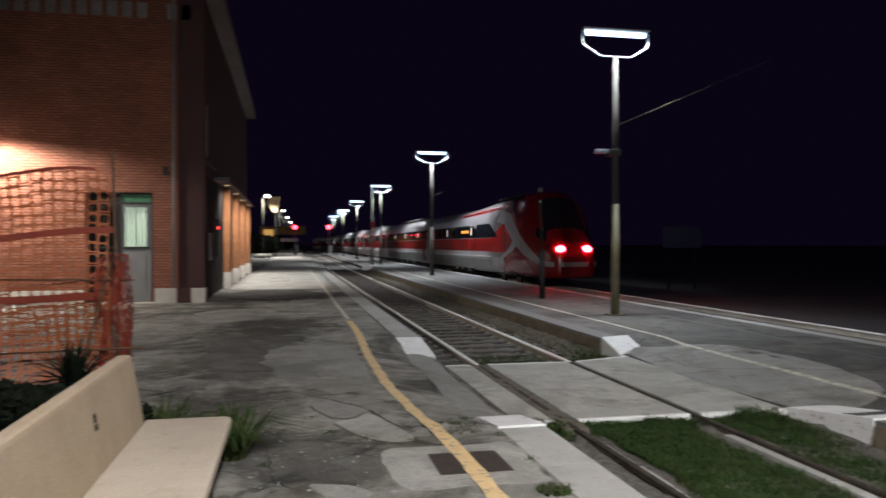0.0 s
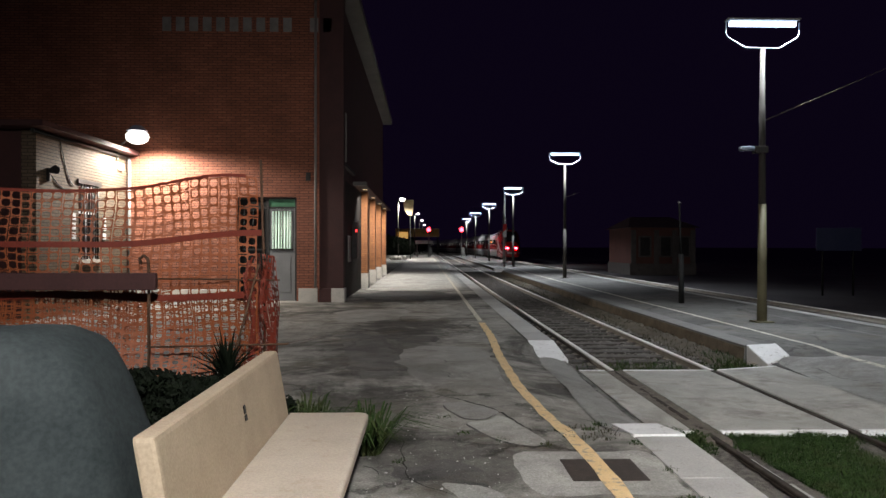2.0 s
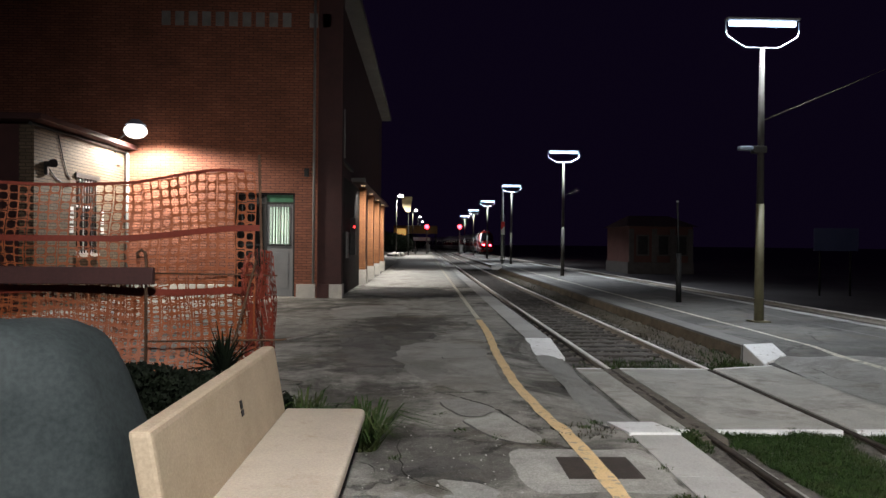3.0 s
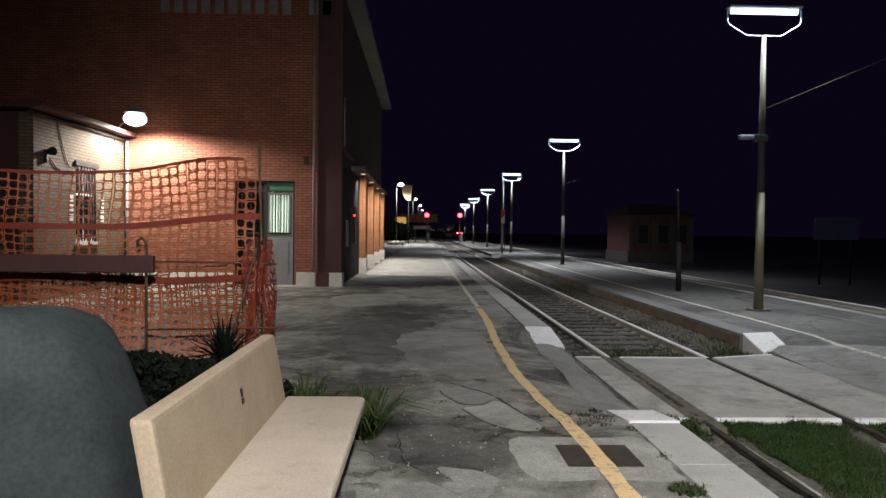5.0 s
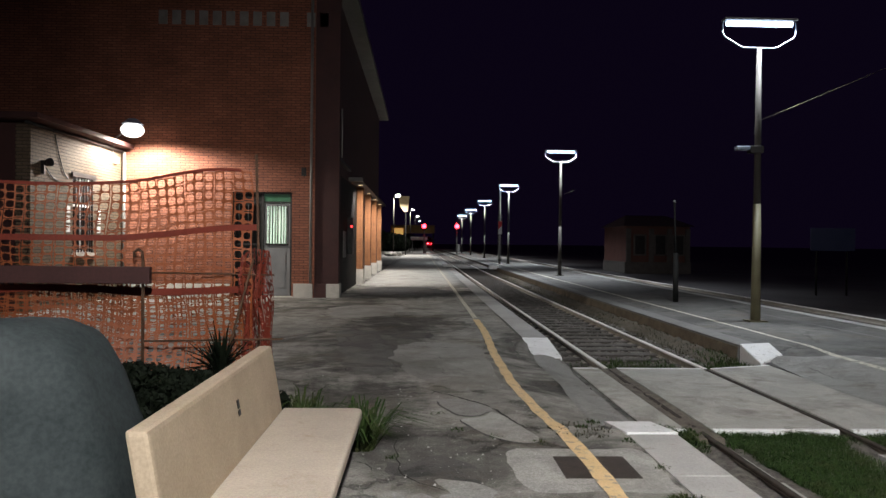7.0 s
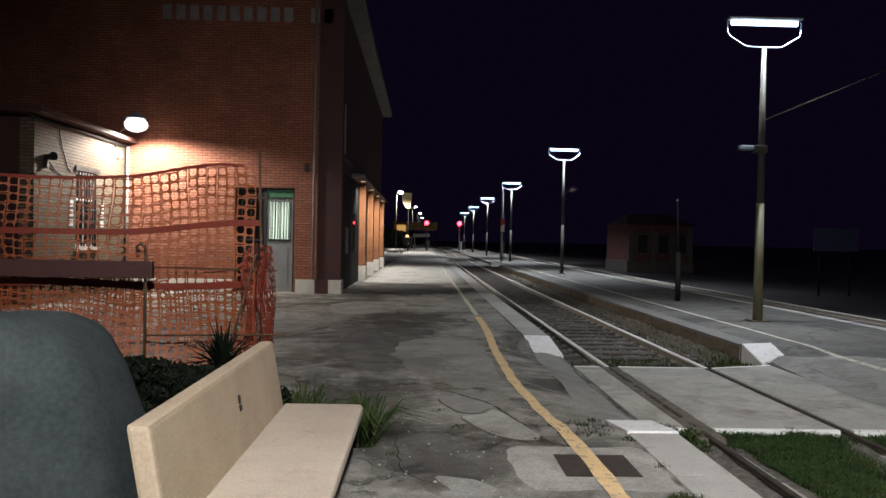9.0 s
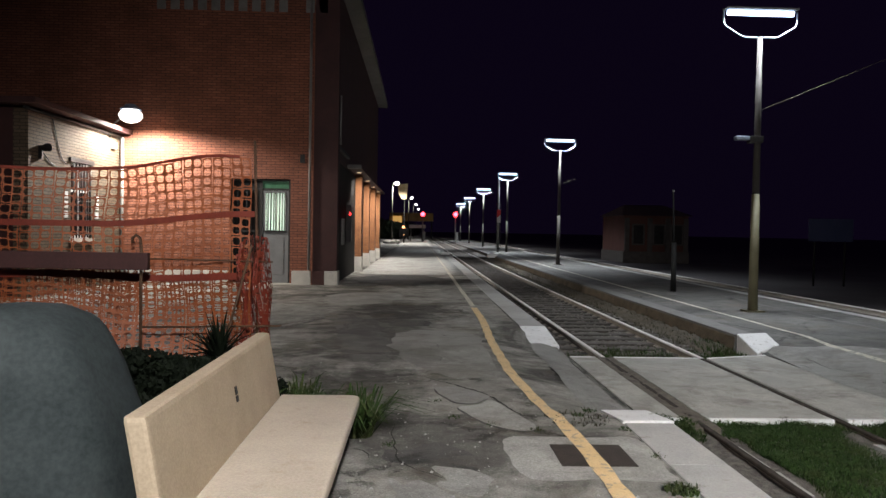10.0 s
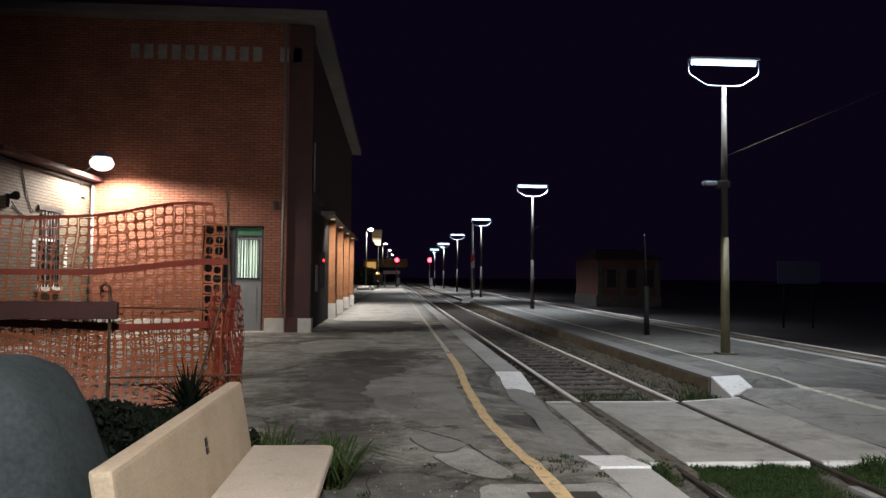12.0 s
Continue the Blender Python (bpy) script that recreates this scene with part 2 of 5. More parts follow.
GRASS = turf("green_grass", ((0.012, 0.027, 0.007), (0.040, 0.072, 0.018), (0.048, 0.048, 0.020)))
MUD = surface("rail_groove_mud", (0.075, 0.062, 0.05), (0.15, 0.13, 0.105), 7.0, 50, 0.95, relief=0.9, depth=0.01)
COVER = surface("rusty_cover_iron", (0.036, 0.028, 0.024), (0.058, 0.044, 0.037), 9, 90, 0.7, 0.2, wear=(0.11, 0.085, 0.065))
DRYGRASS = surface("olive_grass", (0.026, 0.026, 0.011), (0.046, 0.040, 0.019), 3, 20, 0.8)
GREEN = surface("green_transom", (0.03, 0.12, 0.06), (0.05, 0.17, 0.09), 4, 30, 0.5)
SILVER = surface("silver_train_paint", (0.26, 0.24, 0.25), (0.32, 0.30, 0.31), 0.4, 30, 0.3, 0.2, 0.05, 0.001)
TRAINRED = surface("train_red_paint", (0.30, 0.012, 0.012), (0.36, 0.018, 0.016), 0.4, 30, 0.22, 0.0, 0.05, 0.001)
# Train red darkened: the unlit nose's shade is put into the colour.
SHADEDRED = surface("shaded_nose_red", (0.15, 0.006, 0.007), (0.19, 0.009, 0.009), 0.4, 30, 0.25, 0.0, 0.05, 0.001)
SKIRT = surface("train_skirt_grey", (0.18, 0.175, 0.17), (0.27, 0.26, 0.25), 0.8, 30, 0.55, 0.1)
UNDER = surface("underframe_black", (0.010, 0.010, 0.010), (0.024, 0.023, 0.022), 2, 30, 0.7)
for _m in (LEAF, GREYLUMP, UNDER, ASPHALT, POLEPAINT, DULLRAIL):
    _m.node_tree.nodes["Principled BSDF"].inputs["Specular IOR Level"].default_value = 0.12
TRAINGLASS, _nt, _b = blank("tinted_glass")
_b.inputs["Base Color"].default_value = (0.012, 0.013, 0.016, 1)
_b.inputs["Roughness"].default_value = 0.08
OCHRE = surface("ochre_render", (0.48, 0.30, 0.10), (0.58, 0.38, 0.14), 0.4, 10, 0.85)
TAN = surface("tan_masonry", (0.50, 0.38, 0.22), (0.66, 0.52, 0.32), 1.5, 12, 0.85, wear=(0.2, 0.15, 0.1))
HOUSERED = surface("red_render", (0.11, 0.05, 0.04), (0.16, 0.07, 0.056), 0.5, 20, 0.9)
BLUESIGN = surface("blue_sign_face", (0.04, 0.05, 0.11), (0.06, 0.07, 0.14), 1, 30, 0.5)
CURTAIN = surface("curtain_cloth", (0.60, 0.64, 0.58), (0.75, 0.78, 0.72), 3, 60, 0.9)
SIGNRED = surface("sign_red", (0.60, 0.02, 0.02), (0.70, 0.03, 0.03), 3, 60, 0.5)
BEACON = glowing("orange_beacon", (1.0, 0.40, 0.16), 5.0)
TUBE = glowing("lamp_tube", (0.55, 0.72, 1.0), 5.0)
FLOOD = glowing("flood_lens", (1.0, 0.96, 0.90), 2.2)
BAYGLOW = glowing("bay_lamp_glass", (1.0, 0.75, 0.45), 1.2)
STREETGLOW = glowing("street_lamp_glass", (1.0, 0.95, 0.85), 14.0)
REDLIGHT = glowing("red_signal_glass", (1.0, 0.02, 0.035), 24.0)
TAILRED = glowing("tail_light_glass", (1.0, 0.012, 0.025), 110.0)
SMALLRED = glowing("small_red_lamp", (1.0, 0.03, 0.03), 6.0)
ORANGEGLOW = glowing("orange_display", (1.0, 0.33, 0.05), 1.6)
WINDOWGLOW = glowing("lit_window", (1.0, 0.55, 0.16), 0.5)
INSIDE = glowing("lit_room", (0.80, 1.0, 0.82), 0.75)
LITPANE = glowing("lit_blind", (1.0, 0.92, 0.85), 0.25)


# ---------------------------------------------------------------- mesh helpers
def part(name, bm, material, parent=None, label=""):
    """Link a bmesh as one mesh object under a thing or a part."""
    me = bpy.data.meshes.new(name)
    bm.to_mesh(me)
    bm.free()
    me.materials.append(material)
    ob = new(name, me)
    if parent is not None:
        ob.parent = parent
    if label:
        tagged(ob, label)
    return ob


def thing(name, label, category, group="", kind="", at=None):
    ob = new(name)
    ob.empty_display_size = 0.2
    tagged(ob, label, category, group, kind)
    if at is not None:
        ob.matrix_world = at
    return ob


def add_box(bm, x0, x1, y0, y1, z0, z1, bevel=0.0, m=None):
    mat = Matrix.Translation(((x0 + x1) / 2, (y0 + y1) / 2, (z0 + z1) / 2)) @ Matrix.Diagonal((x1 - x0, y1 - y0, z1 - z0, 1))
    made = bmesh.ops.create_cube(bm, size=1.0, matrix=(m @ mat) if m else mat)
    if bevel:
        edges = list({e for v in made["verts"] for e in v.link_edges})
        bmesh.ops.bevel(bm, geom=edges, offset=bevel, segments=2, affect="EDGES", profile=0.6)
    return bm


def box(x0, x1, y0, y1, z0, z1, bevel=0.0):
    return add_box(bmesh.new(), x0, x1, y0, y1, z0, z1, bevel)


def add_tube(bm, points, radius, sides=8, radius_end=None):
    """A tube along a line of points."""
    pts = [Vector(p) for p in points]
    rings = []
    for i, p in enumerate(pts):
        d = (pts[min(i + 1, len(pts) - 1)] - pts[max(i - 1, 0)]).normalized()
        a = d.orthogonal().normalized() if i == 0 else (prev - d * prev.dot(d)).normalized()
        prev = a
        b = d.cross(a)
        r = radius if radius_end is None else radius + (radius_end - radius) * i / (len(pts) - 1)
        rings.append([bm.verts.new(p + (a * math.cos(k * math.tau / sides) + b * math.sin(k * math.tau / sides)) * r) for k in range(sides)])
    for r0, r1 in zip(rings, rings[1:]):
        for k in range(sides):
            bm.faces.new((r0[k], r0[(k + 1) % sides], r1[(k + 1) % sides], r1[k]))
    bm.faces.new(rings[0][::-1])
    bm.faces.new(rings[-1])
    return bm


def tube(points, radius, sides=8, radius_end=None):
    bm = add_tube(bmesh.new(), points, radius, sides, radius_end)
    for f in bm.faces:
        f.smooth = len(f.verts) == 4
    return bm


def ball(x, y, z, rx, ry, rz, sub=3):
    bm = bmesh.new()
    bmesh.ops.create_icosphere(bm, subdivisions=sub, radius=1.0, matrix=Matrix.Translation((x, y, z)) @ Matrix.Diagonal((rx, ry, rz, 1)))
    for f in bm.faces:
        f.smooth = True
    return bm


def raw(name, verts, faces, material, parent=None, label=""):
    me = bpy.data.meshes.new(name)
    me.from_pydata(verts, [], faces)
    me.materials.append(material)
    ob = new(name, me)
    if parent is not None:
        ob.parent = parent
    if label:
        tagged(ob, label)
    return ob


def smooth(a, b, x):
    t = min(1.0, max(0.0, (x - a) / (b - a)))
    return t * t * (3 - 2 * t)


def spaced(*stretches):
    """Growing list of cuts from (start, end, step) stretches."""
    out = []
    for a, b, s in stretches:
        n = max(1, round((b - a) / s))
        out += [a + (b - a) * i / n for i in range(n)]
    return out + [stretches[-1][1]]


def sheet(xs, ys, height, floor):
    """A solid slab with a shaped top and upright sides down to floor."""
    bm = bmesh.new()
    grid = [[bm.verts.new((x, y, height(x, y))) for y in ys] for x in xs]
    for i in range(len(xs) - 1):
        for j in range(len(ys) - 1):
            bm.faces.new((grid[i][j], grid[i + 1][j], grid[i + 1][j + 1], grid[i][j + 1])).smooth = True
    def side(line):
        low = [bm.verts.new((v.co.x, v.co.y, floor)) for v in line]
        for a, b, c, d in zip(line, line[1:], low[1:], low):
            bm.faces.new((a, d, c, b))
    side(grid[-1])
    side(grid[0][::-1])
    side([g[0] for g in grid])
    side([g[-1] for g in grid][::-1])
    return bm


def ribbon(points, width, height, lift=0.004):
    """A thin painted strip that follows the ground."""
    bm = bmesh.new()
    prev = None
    for i, (x, y) in enumerate(points):
        w = width * (1 + 0.10 * math.sin(i * 1.7) + 0.06 * math.sin(i * 4.1))
        a = bm.verts.new((x - w / 2, y, height(x - w / 2, y) + lift))
        b = bm.verts.new((x + w / 2, y, height(x + w / 2, y) + lift))
        if prev:
            bm.faces.new((prev[0], prev[1], b, a))
        prev = (a, b)
    return bm


def blob(points, height, lift=0.004, rough=0.03):
    """A flat irregular patch on the ground, from a few corners rounded into an outline."""
    n, out = len(points), []
    for i in range(n):
        p0, p1, p2, p3 = (Vector(points[(i + k) % n]) for k in (-1, 0, 1, 2))
        for k in range(5):
            t = k / 5
            p = 0.5 * (2 * p1 + (p2 - p0) * t + (2 * p0 - 5 * p1 + 4 * p2 - p3) * t * t + (3 * p1 - p0 - 3 * p2 + p3) * t ** 3)
            j = noise.noise(Vector((p.x * 5, p.y * 5, 3.0))) * rough
            out.append((p.x + j, p.y - j))
    bm = bmesh.new()
    cx, cy = sum(p[0] for p in out) / len(out), sum(p[1] for p in out) / len(out)
    mid = bm.verts.new((cx, cy, height(cx, cy) + lift))
    ring = [bm.verts.new((x, y, height(x, y) + lift)) for x, y in out]
    half = [bm.verts.new(((x + cx) / 2, (y + cy) / 2, height((x + cx) / 2, (y + cy) / 2) + lift)) for x, y in out]
    for k in range(len(out)):
        k2 = (k + 1) % len(out)
        bm.faces.new((ring[k], ring[k2], half[k2], half[k]))
        bm.faces.new((half[k], half[k2], mid))
    bmesh.ops.recalc_face_normals(bm, faces=bm.faces)
    return bm


def wall_cells(cuts_a, cuts_z, holes, make):
    """Boxes for a wall cut by lines along its length and height, leaving out the holes (i, j)."""
    bm = bmesh.new()
    for i in range(len(cuts_a) - 1):
        for j in range(len(cuts_z) - 1):
            if (i, j) not in holes:
                make(bm, cuts_a[i], cuts_a[i + 1], cuts_z[j], cuts_z[j + 1])
    bmesh.ops.remove_doubles(bm, verts=bm.verts, dist=0.0005)
    return bm


# ---------------------------------------------------------------- ground and platforms
RAIL_Z = -0.17
LEFT_RAIL, RIGHT_RAIL = 2.885, 4.42
EDGE_L, EDGE_R0, EDGE_R1 = 2.35, 5.55, 10.05


def left_z(x, y):
    dip = smooth(6.7, 7.5, y) * (1 - smooth(11.9, 13.6, y))
    side = smooth(0.9, 2.3, x)
    worn = 0.012 * noise.noise(Vector((x * 0.7, y * 0.7, 0.0))) * smooth(0.6, 1.3, math.hypot(x - 1.36, y - 5.6))
    return -0.163 * dip * side + worn


def right_z(x, y):
    dip = smooth(6.4, 7.2, y) * (1 - smooth(11.6, 12.7, y))
    return -0.163 * dip * (1 - smooth(5.6, 7.4, x)) + 0.008 * noise.noise(Vector((x * 0.7, y * 0.7, 7.0)))


def track_x(y):
    """How far the lines bend to the left beyond the station."""
    return -0.00056 * max(0.0, y - 150.0) ** 2


ground = tagged(part("ground", box(-900, 900, -400, 2500, -1.2, -0.62), FIELD), "dark open ground around the station at night", "ground", kind="structure")

platform = thing("platform_near", "old cracked asphalt platform beside the station building", "platform", kind="structure")
part("paving", sheet(spaced((-16, -3, 1.0), (-3, 2.32, 0.13)), spaced((-12, 3, 1.0), (3, 16, 0.14), (16, 40, 0.8), (40, 260, 6)), left_z, -0.62), ASPHALT, platform)
island = thing("platform_island", "grey asphalt island platform with lamp posts", "platform", kind="structure")
part("paving", sheet(spaced((5.58, 7.6, 0.15), (7.6, 10.02, 0.4)), spaced((-12, 5, 1.0), (5, 15, 0.2), (15, 60, 1.0), (60, 190, 5)), right_z, -0.62), ISLAND, island)

def bed_z(x, y):
    """Ballast: silted up before the crossing, banked against the island, level with the rails far off."""
    z = -0.33 + 0.10 * (1 - smooth(7.4, 8.2, y)) + 0.09 * smooth(52, 62, y)
    z += 0.07 * smooth(4.9, 5.5, x) * smooth(11.6, 13.2, y)
    return z + 0.045 * noise.noise(Vector((x * 3, y * 3, 0))) + 0.03 * noise.noise(Vector((x * 9, y * 9, 2)))


bed = part("track_bed", sheet(spaced((2.36, 5.54, 0.12)), spaced((-12, 3, 1.0), (3, 30, 0.12), (30, 260, 2.0)),
           bed_z, -0.62), BALLAST)
tagged(bed, "dark dirty ballast bed between two platforms", "track bed", kind="structure")
bed2 = part("track_bed_far", sheet(spaced((10.06, 13.8, 0.3)), spaced((-12, 30, 0.6), (30, 150, 2.0)),
            lambda x, y: -0.33 + 0.05 * noise.noise(Vector((x * 3, y * 3, 5))) - 0.2 * smooth(12.9, 13.8, x), -0.62), BALLAST)
tagged(bed2, "dark ballast bed of the through track", "track bed", kind="structure")


def rail_mesh(x, cuts, section, bend=False):
    """One profile swept along the line."""
    bm = bmesh.new()
    rings = [[bm.verts.new((x + dx + (track_x(y) if bend else 0.0), y, RAIL_Z + dz)) for dx, dz in section] for y in cuts]
    for a, b in zip(rings, rings[1:]):
        for k in range(len(section)):
            k2 = (k + 1) % len(section)
            bm.faces.new((a[k], a[k2], b[k2], b[k]))
    bm.faces.new(rings[0][::-1])
    bm.faces.new(rings[-1])
    bmesh.ops.recalc_face_normals(bm, faces=bm.faces)
    return bm


HEAD = [(-0.035, -0.03), (-0.033, -0.006), (-0.024, 0.0), (0.024, 0.0), (0.033, -0.006), (0.035, -0.03)]
WEB = [(-0.03, -0.031), (0.03, -0.031), (0.012, -0.05), (0.012, -0.12), (0.07, -0.14), (0.07, -0.15), (-0.07, -0.15), (-0.07, -0.14), (-0.012, -0.12), (-0.012, -0.05)]


def railway(name, label, left, right, y0, y1, bend):
    t = thing(name, label, "railway track", kind="structure")
    for x in (left, right):
        r = part("rail", rail_mesh(x, spaced((y0, y1, 4.0)), WEB, bend), DUSTY, t)
        # Heads split at y 11.2: dull near, painted sheen beyond.
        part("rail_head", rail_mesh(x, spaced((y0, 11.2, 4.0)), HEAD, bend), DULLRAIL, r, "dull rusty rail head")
        part("rail_head", rail_mesh(x, spaced((11.2, y1, 4.0)), HEAD, bend), RAILTOP, r, "worn rail head with painted sheen")
    return t


track = railway("track_near", "rusty little-used track sunk between the platforms", LEFT_RAIL, RIGHT_RAIL, -12, 255, False)
through_track = railway("track_through", "through track beyond the island platform", 10.75, 12.255, -12, 330, True)

# Right strips are concrete; left ones paint the lit edge of the rail side.
for x0, x1, y0, y1 in ((RIGHT_RAIL - 0.155, RIGHT_RAIL - 0.045, -2.0, 5.2), (RIGHT_RAIL - 0.145, RIGHT_RAIL - 0.045, 5.22, 6.7), (LEFT_RAIL + 0.045, LEFT_RAIL + 0.085, 3.6, 5.3), (LEFT_RAIL + 0.045, LEFT_RAIL + 0.10, 5.35, 5.9), (LEFT_RAIL + 0.045, LEFT_RAIL + 0.08, 6.0, 6.6)):
    part("check_strip", box(x0, x1, y0, y1, -0.40, RAIL_Z - 0.028, 0.006), KERB, track, "pale strip of concrete and painted rail light")

# level crossing for the platforms
crossing = thing("level_crossing", "pale concrete foot crossing between the two platforms", "crossing", kind="structure")
SLAB_Y0, SLAB_Y1 = 7.45, 11.2
for x0, x1, far in ((EDGE_L + 0.005, LEFT_RAIL - 0.13, 0.0), (LEFT_RAIL + 0.14, RIGHT_RAIL - 0.07, 0.0), (RIGHT_RAIL + 0.06, EDGE_R0 + 0.02, 0.36)):
    bm = box(x0, x1, SLAB_Y0, SLAB_Y1, -0.5, RAIL_Z + 0.004, 0.008)
    edge = box(x0 + 0.01, x1 - 0.01, SLAB_Y1 - 0.055, SLAB_Y1 + 0.004, -0.26, RAIL_Z + 0.009)
    for v in [v for v in bm.verts if v.co.y > 9] + list(edge.verts):
        v.co.y += far * ((v.co.x - x0) / (x1 - x0)) ** 2
    slab = part("slab", bm, CONCRETE, crossing)
    part("painted_edge", edge, WHITE, slab, "white painted slab edge")
    part("painted_edge", box(x0 + 0.01, x1 - 0.01, SLAB_Y0 - 0.004, SLAB_Y0 + 0.05, -0.235, RAIL_Z + 0.009), WHITE, slab, "white painted slab edge")
part("groove_mud", sheet(spaced((LEFT_RAIL - 0.128, LEFT_RAIL + 0.138, 0.035)), spaced((SLAB_Y0 - 0.3, SLAB_Y1 - 0.02, 0.06)),
     lambda x, y: RAIL_Z - 0.002 + 0.016 * noise.noise(Vector((x * 6, y * 3, 1.0))) + 0.006 * noise.noise(Vector((x * 30, y * 22, 4.0))), -0.4), MUD, crossing, "dried mud filling the rail groove")


def kerb_piece(x0, x1, y0, y1, z0=0.0, z1=0.0):
    """A kerb stone whose top may fall from z0 at its near end to z1 at its far end."""
    bm = box(x0, x1, y0 + 0.006, y1 - 0.006, -0.4, 0.012, 0.007)
    for v in bm.verts:
        if v.co.z > -0.2:
            v.co.z += z0 + (z1 - z0) * (v.co.y - y0) / (y1 - y0)
    return bm


def painted_end(x0, x1, y0, y1, z0, z1, parent):
    part("painted_kerb_end", kerb_piece(x0 - 0.01, x1 + 0.012, y0, y1, z0, z1), WHITE, parent, "white painted sloping kerb end")


painted_end(1.90, EDGE_L, 6.60, 7.42, 0.018, -0.08, platform)
painted_end(1.90, EDGE_L, 12.05, 13.45, -0.15, 0.0, platform)
painted_end(EDGE_R0, 6.12, 6.15, 7.45, 0.02, -0.15, island)
# the island's far kerb end: a skewed white ramp down to the crossing
bm = bmesh.new()
top = [bm.verts.new(p) for p in ((5.56, 12.60, 0.035), (6.17, 12.78, 0.035), (6.03, 12.02, -0.06), (5.47, 11.60, -0.150))]
low = [bm.verts.new((v.co.x, v.co.y, -0.42)) for v in top]
bm.faces.new(top)
bm.faces.new(low[::-1])
for k in range(4):
    bm.faces.new((top[k], top[(k + 1) % 4], low[(k + 1) % 4], low[k]))
bmesh.ops.recalc_face_normals(bm, faces=bm.faces)
bmesh.ops.bevel(bm, geom=bm.edges[:], offset=0.02, segments=2, affect="EDGES", profile=0.5)
part("painted_kerb_end", bm, WHITE, island, "white painted sloping kerb end")


def stained_face(y0, y1, step):
    """Earth-stained upright face below the island kerb, uneven and leaning slightly."""
    bm = bmesh.new()
    prev = None
    for y in spaced((y0, y1, step)):
        w = 0.012 * noise.noise(Vector((y * 2.1, 0, 3.0)))
        line = [bm.verts.new((EDGE_R0 - d + w * q, y, z)) for d, z, q in ((0.055, -0.42, 1.0), (0.034, -0.22, 0.8), (0.012, -0.035, 0.2), (-0.02, -0.03, 0.0))]
        if prev:
            for k in range(3):
                bm.faces.new((prev[k], line[k], line[k + 1], prev[k + 1]))
        prev = line
    bmesh.ops.recalc_face_normals(bm, faces=bm.faces)
    part("stained_face", bm, EARTHWALL, island, "brown stained platform face above the ballast")


stained_face(12.62, 90.0, 0.3)
stained_face(-6.0, 6.14, 0.3)
# ---------------------------------------------------------------- station building
WALL_Y = 22.9
building = thing("station_building", "two-storey dark brick station building with orange lit wall", "building", kind="structure")
DX0, DX1, DZ = -5.78, -3.95, 3.25
end_wall = wall_cells([-14.0, DX0, DX1, -3.25], [0.0, DZ, 9.6], {(1, 0)}, lambda bm, a, b, c, d: add_box(bm, a, b, WALL_Y, WALL_Y + 0.4, c, d))
part("end_wall", end_wall, BRICK, building)
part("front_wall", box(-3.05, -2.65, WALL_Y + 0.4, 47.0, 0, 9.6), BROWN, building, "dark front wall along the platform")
part("far_wall", box(-14.0, -3.05, 46.6, 47.0, 0, 9.6), BRICK, building)
part("back_wall", box(-14.4, -14.0, WALL_Y, 47.0, 0, 9.6), BRICK, building)
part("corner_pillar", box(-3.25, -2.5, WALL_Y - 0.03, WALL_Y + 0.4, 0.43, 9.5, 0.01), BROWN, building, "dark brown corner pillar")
part("plinth", box(DX1 + 0.06, -3.30, WALL_Y - 0.05, WALL_Y + 0.02, 0, 0.43, 0.012), PLINTH, building, "pale stone plinth")
part("plinth", box(-3.26, -2.88, WALL_Y - 0.06, WALL_Y + 0.4, 0, 0.43, 0.012), BROWN, building)
part("plinth", box(-2.875, -2.47, WALL_Y - 0.065, WALL_Y + 0.5, 0, 0.43, 0.012), PLINTH, building, "pale stone plinth")
part("plinth", box(-9.1, DX0 - 0.06, WALL_Y - 0.05, WALL_Y + 0.02, 0, 0.40, 0.012), PLINTH, building, "pale stone plinth")
part("eave", box(-14.9, -2.08, 22.35, 47.5, 9.55, 9.82, 0.02), EAVE, building, "pale overhanging eave")
bm = bmesh.new()
v = [bm.verts.new(p) for p in ((-14.9, 22.35, 9.825), (-2.08, 22.35, 9.825), (-2.08, 47.5, 9.825), (-14.9, 47.5, 9.825), (-8.5, 28.5, 12.2), (-8.5, 41.5, 12.2))]
for f in ((0, 1, 4), (1, 2, 5, 4), (2, 3, 5), (3, 0, 4, 5), (3, 2, 1, 0)):
    bm.faces.new([v[k] for k in f])
part("roof", bm, ROOF, building)
part("downpipe", tube([(-3.36, WALL_Y - 0.07, 0.45), (-3.36, WALL_Y - 0.07, 9.5)], 0.04), STEEL, building)
part("downpipe", tube([(-2.58, 24.3, 4.5), (-2.58, 24.3, 6.1)], 0.03), STEEL, building)
# Black panel added to darken the lamp-lit wall; the shade is in its colour.
part("shutter", box(-2.648, -2.60, 23.45, 30.4, 0, 3.9, 0.01), UNDER, building, "added black panel darkening the platform front wall")
part("gutter", box(-2.63, -2.52, 23.4, 27.0, 4.3, 4.4), DARKMETAL, building)

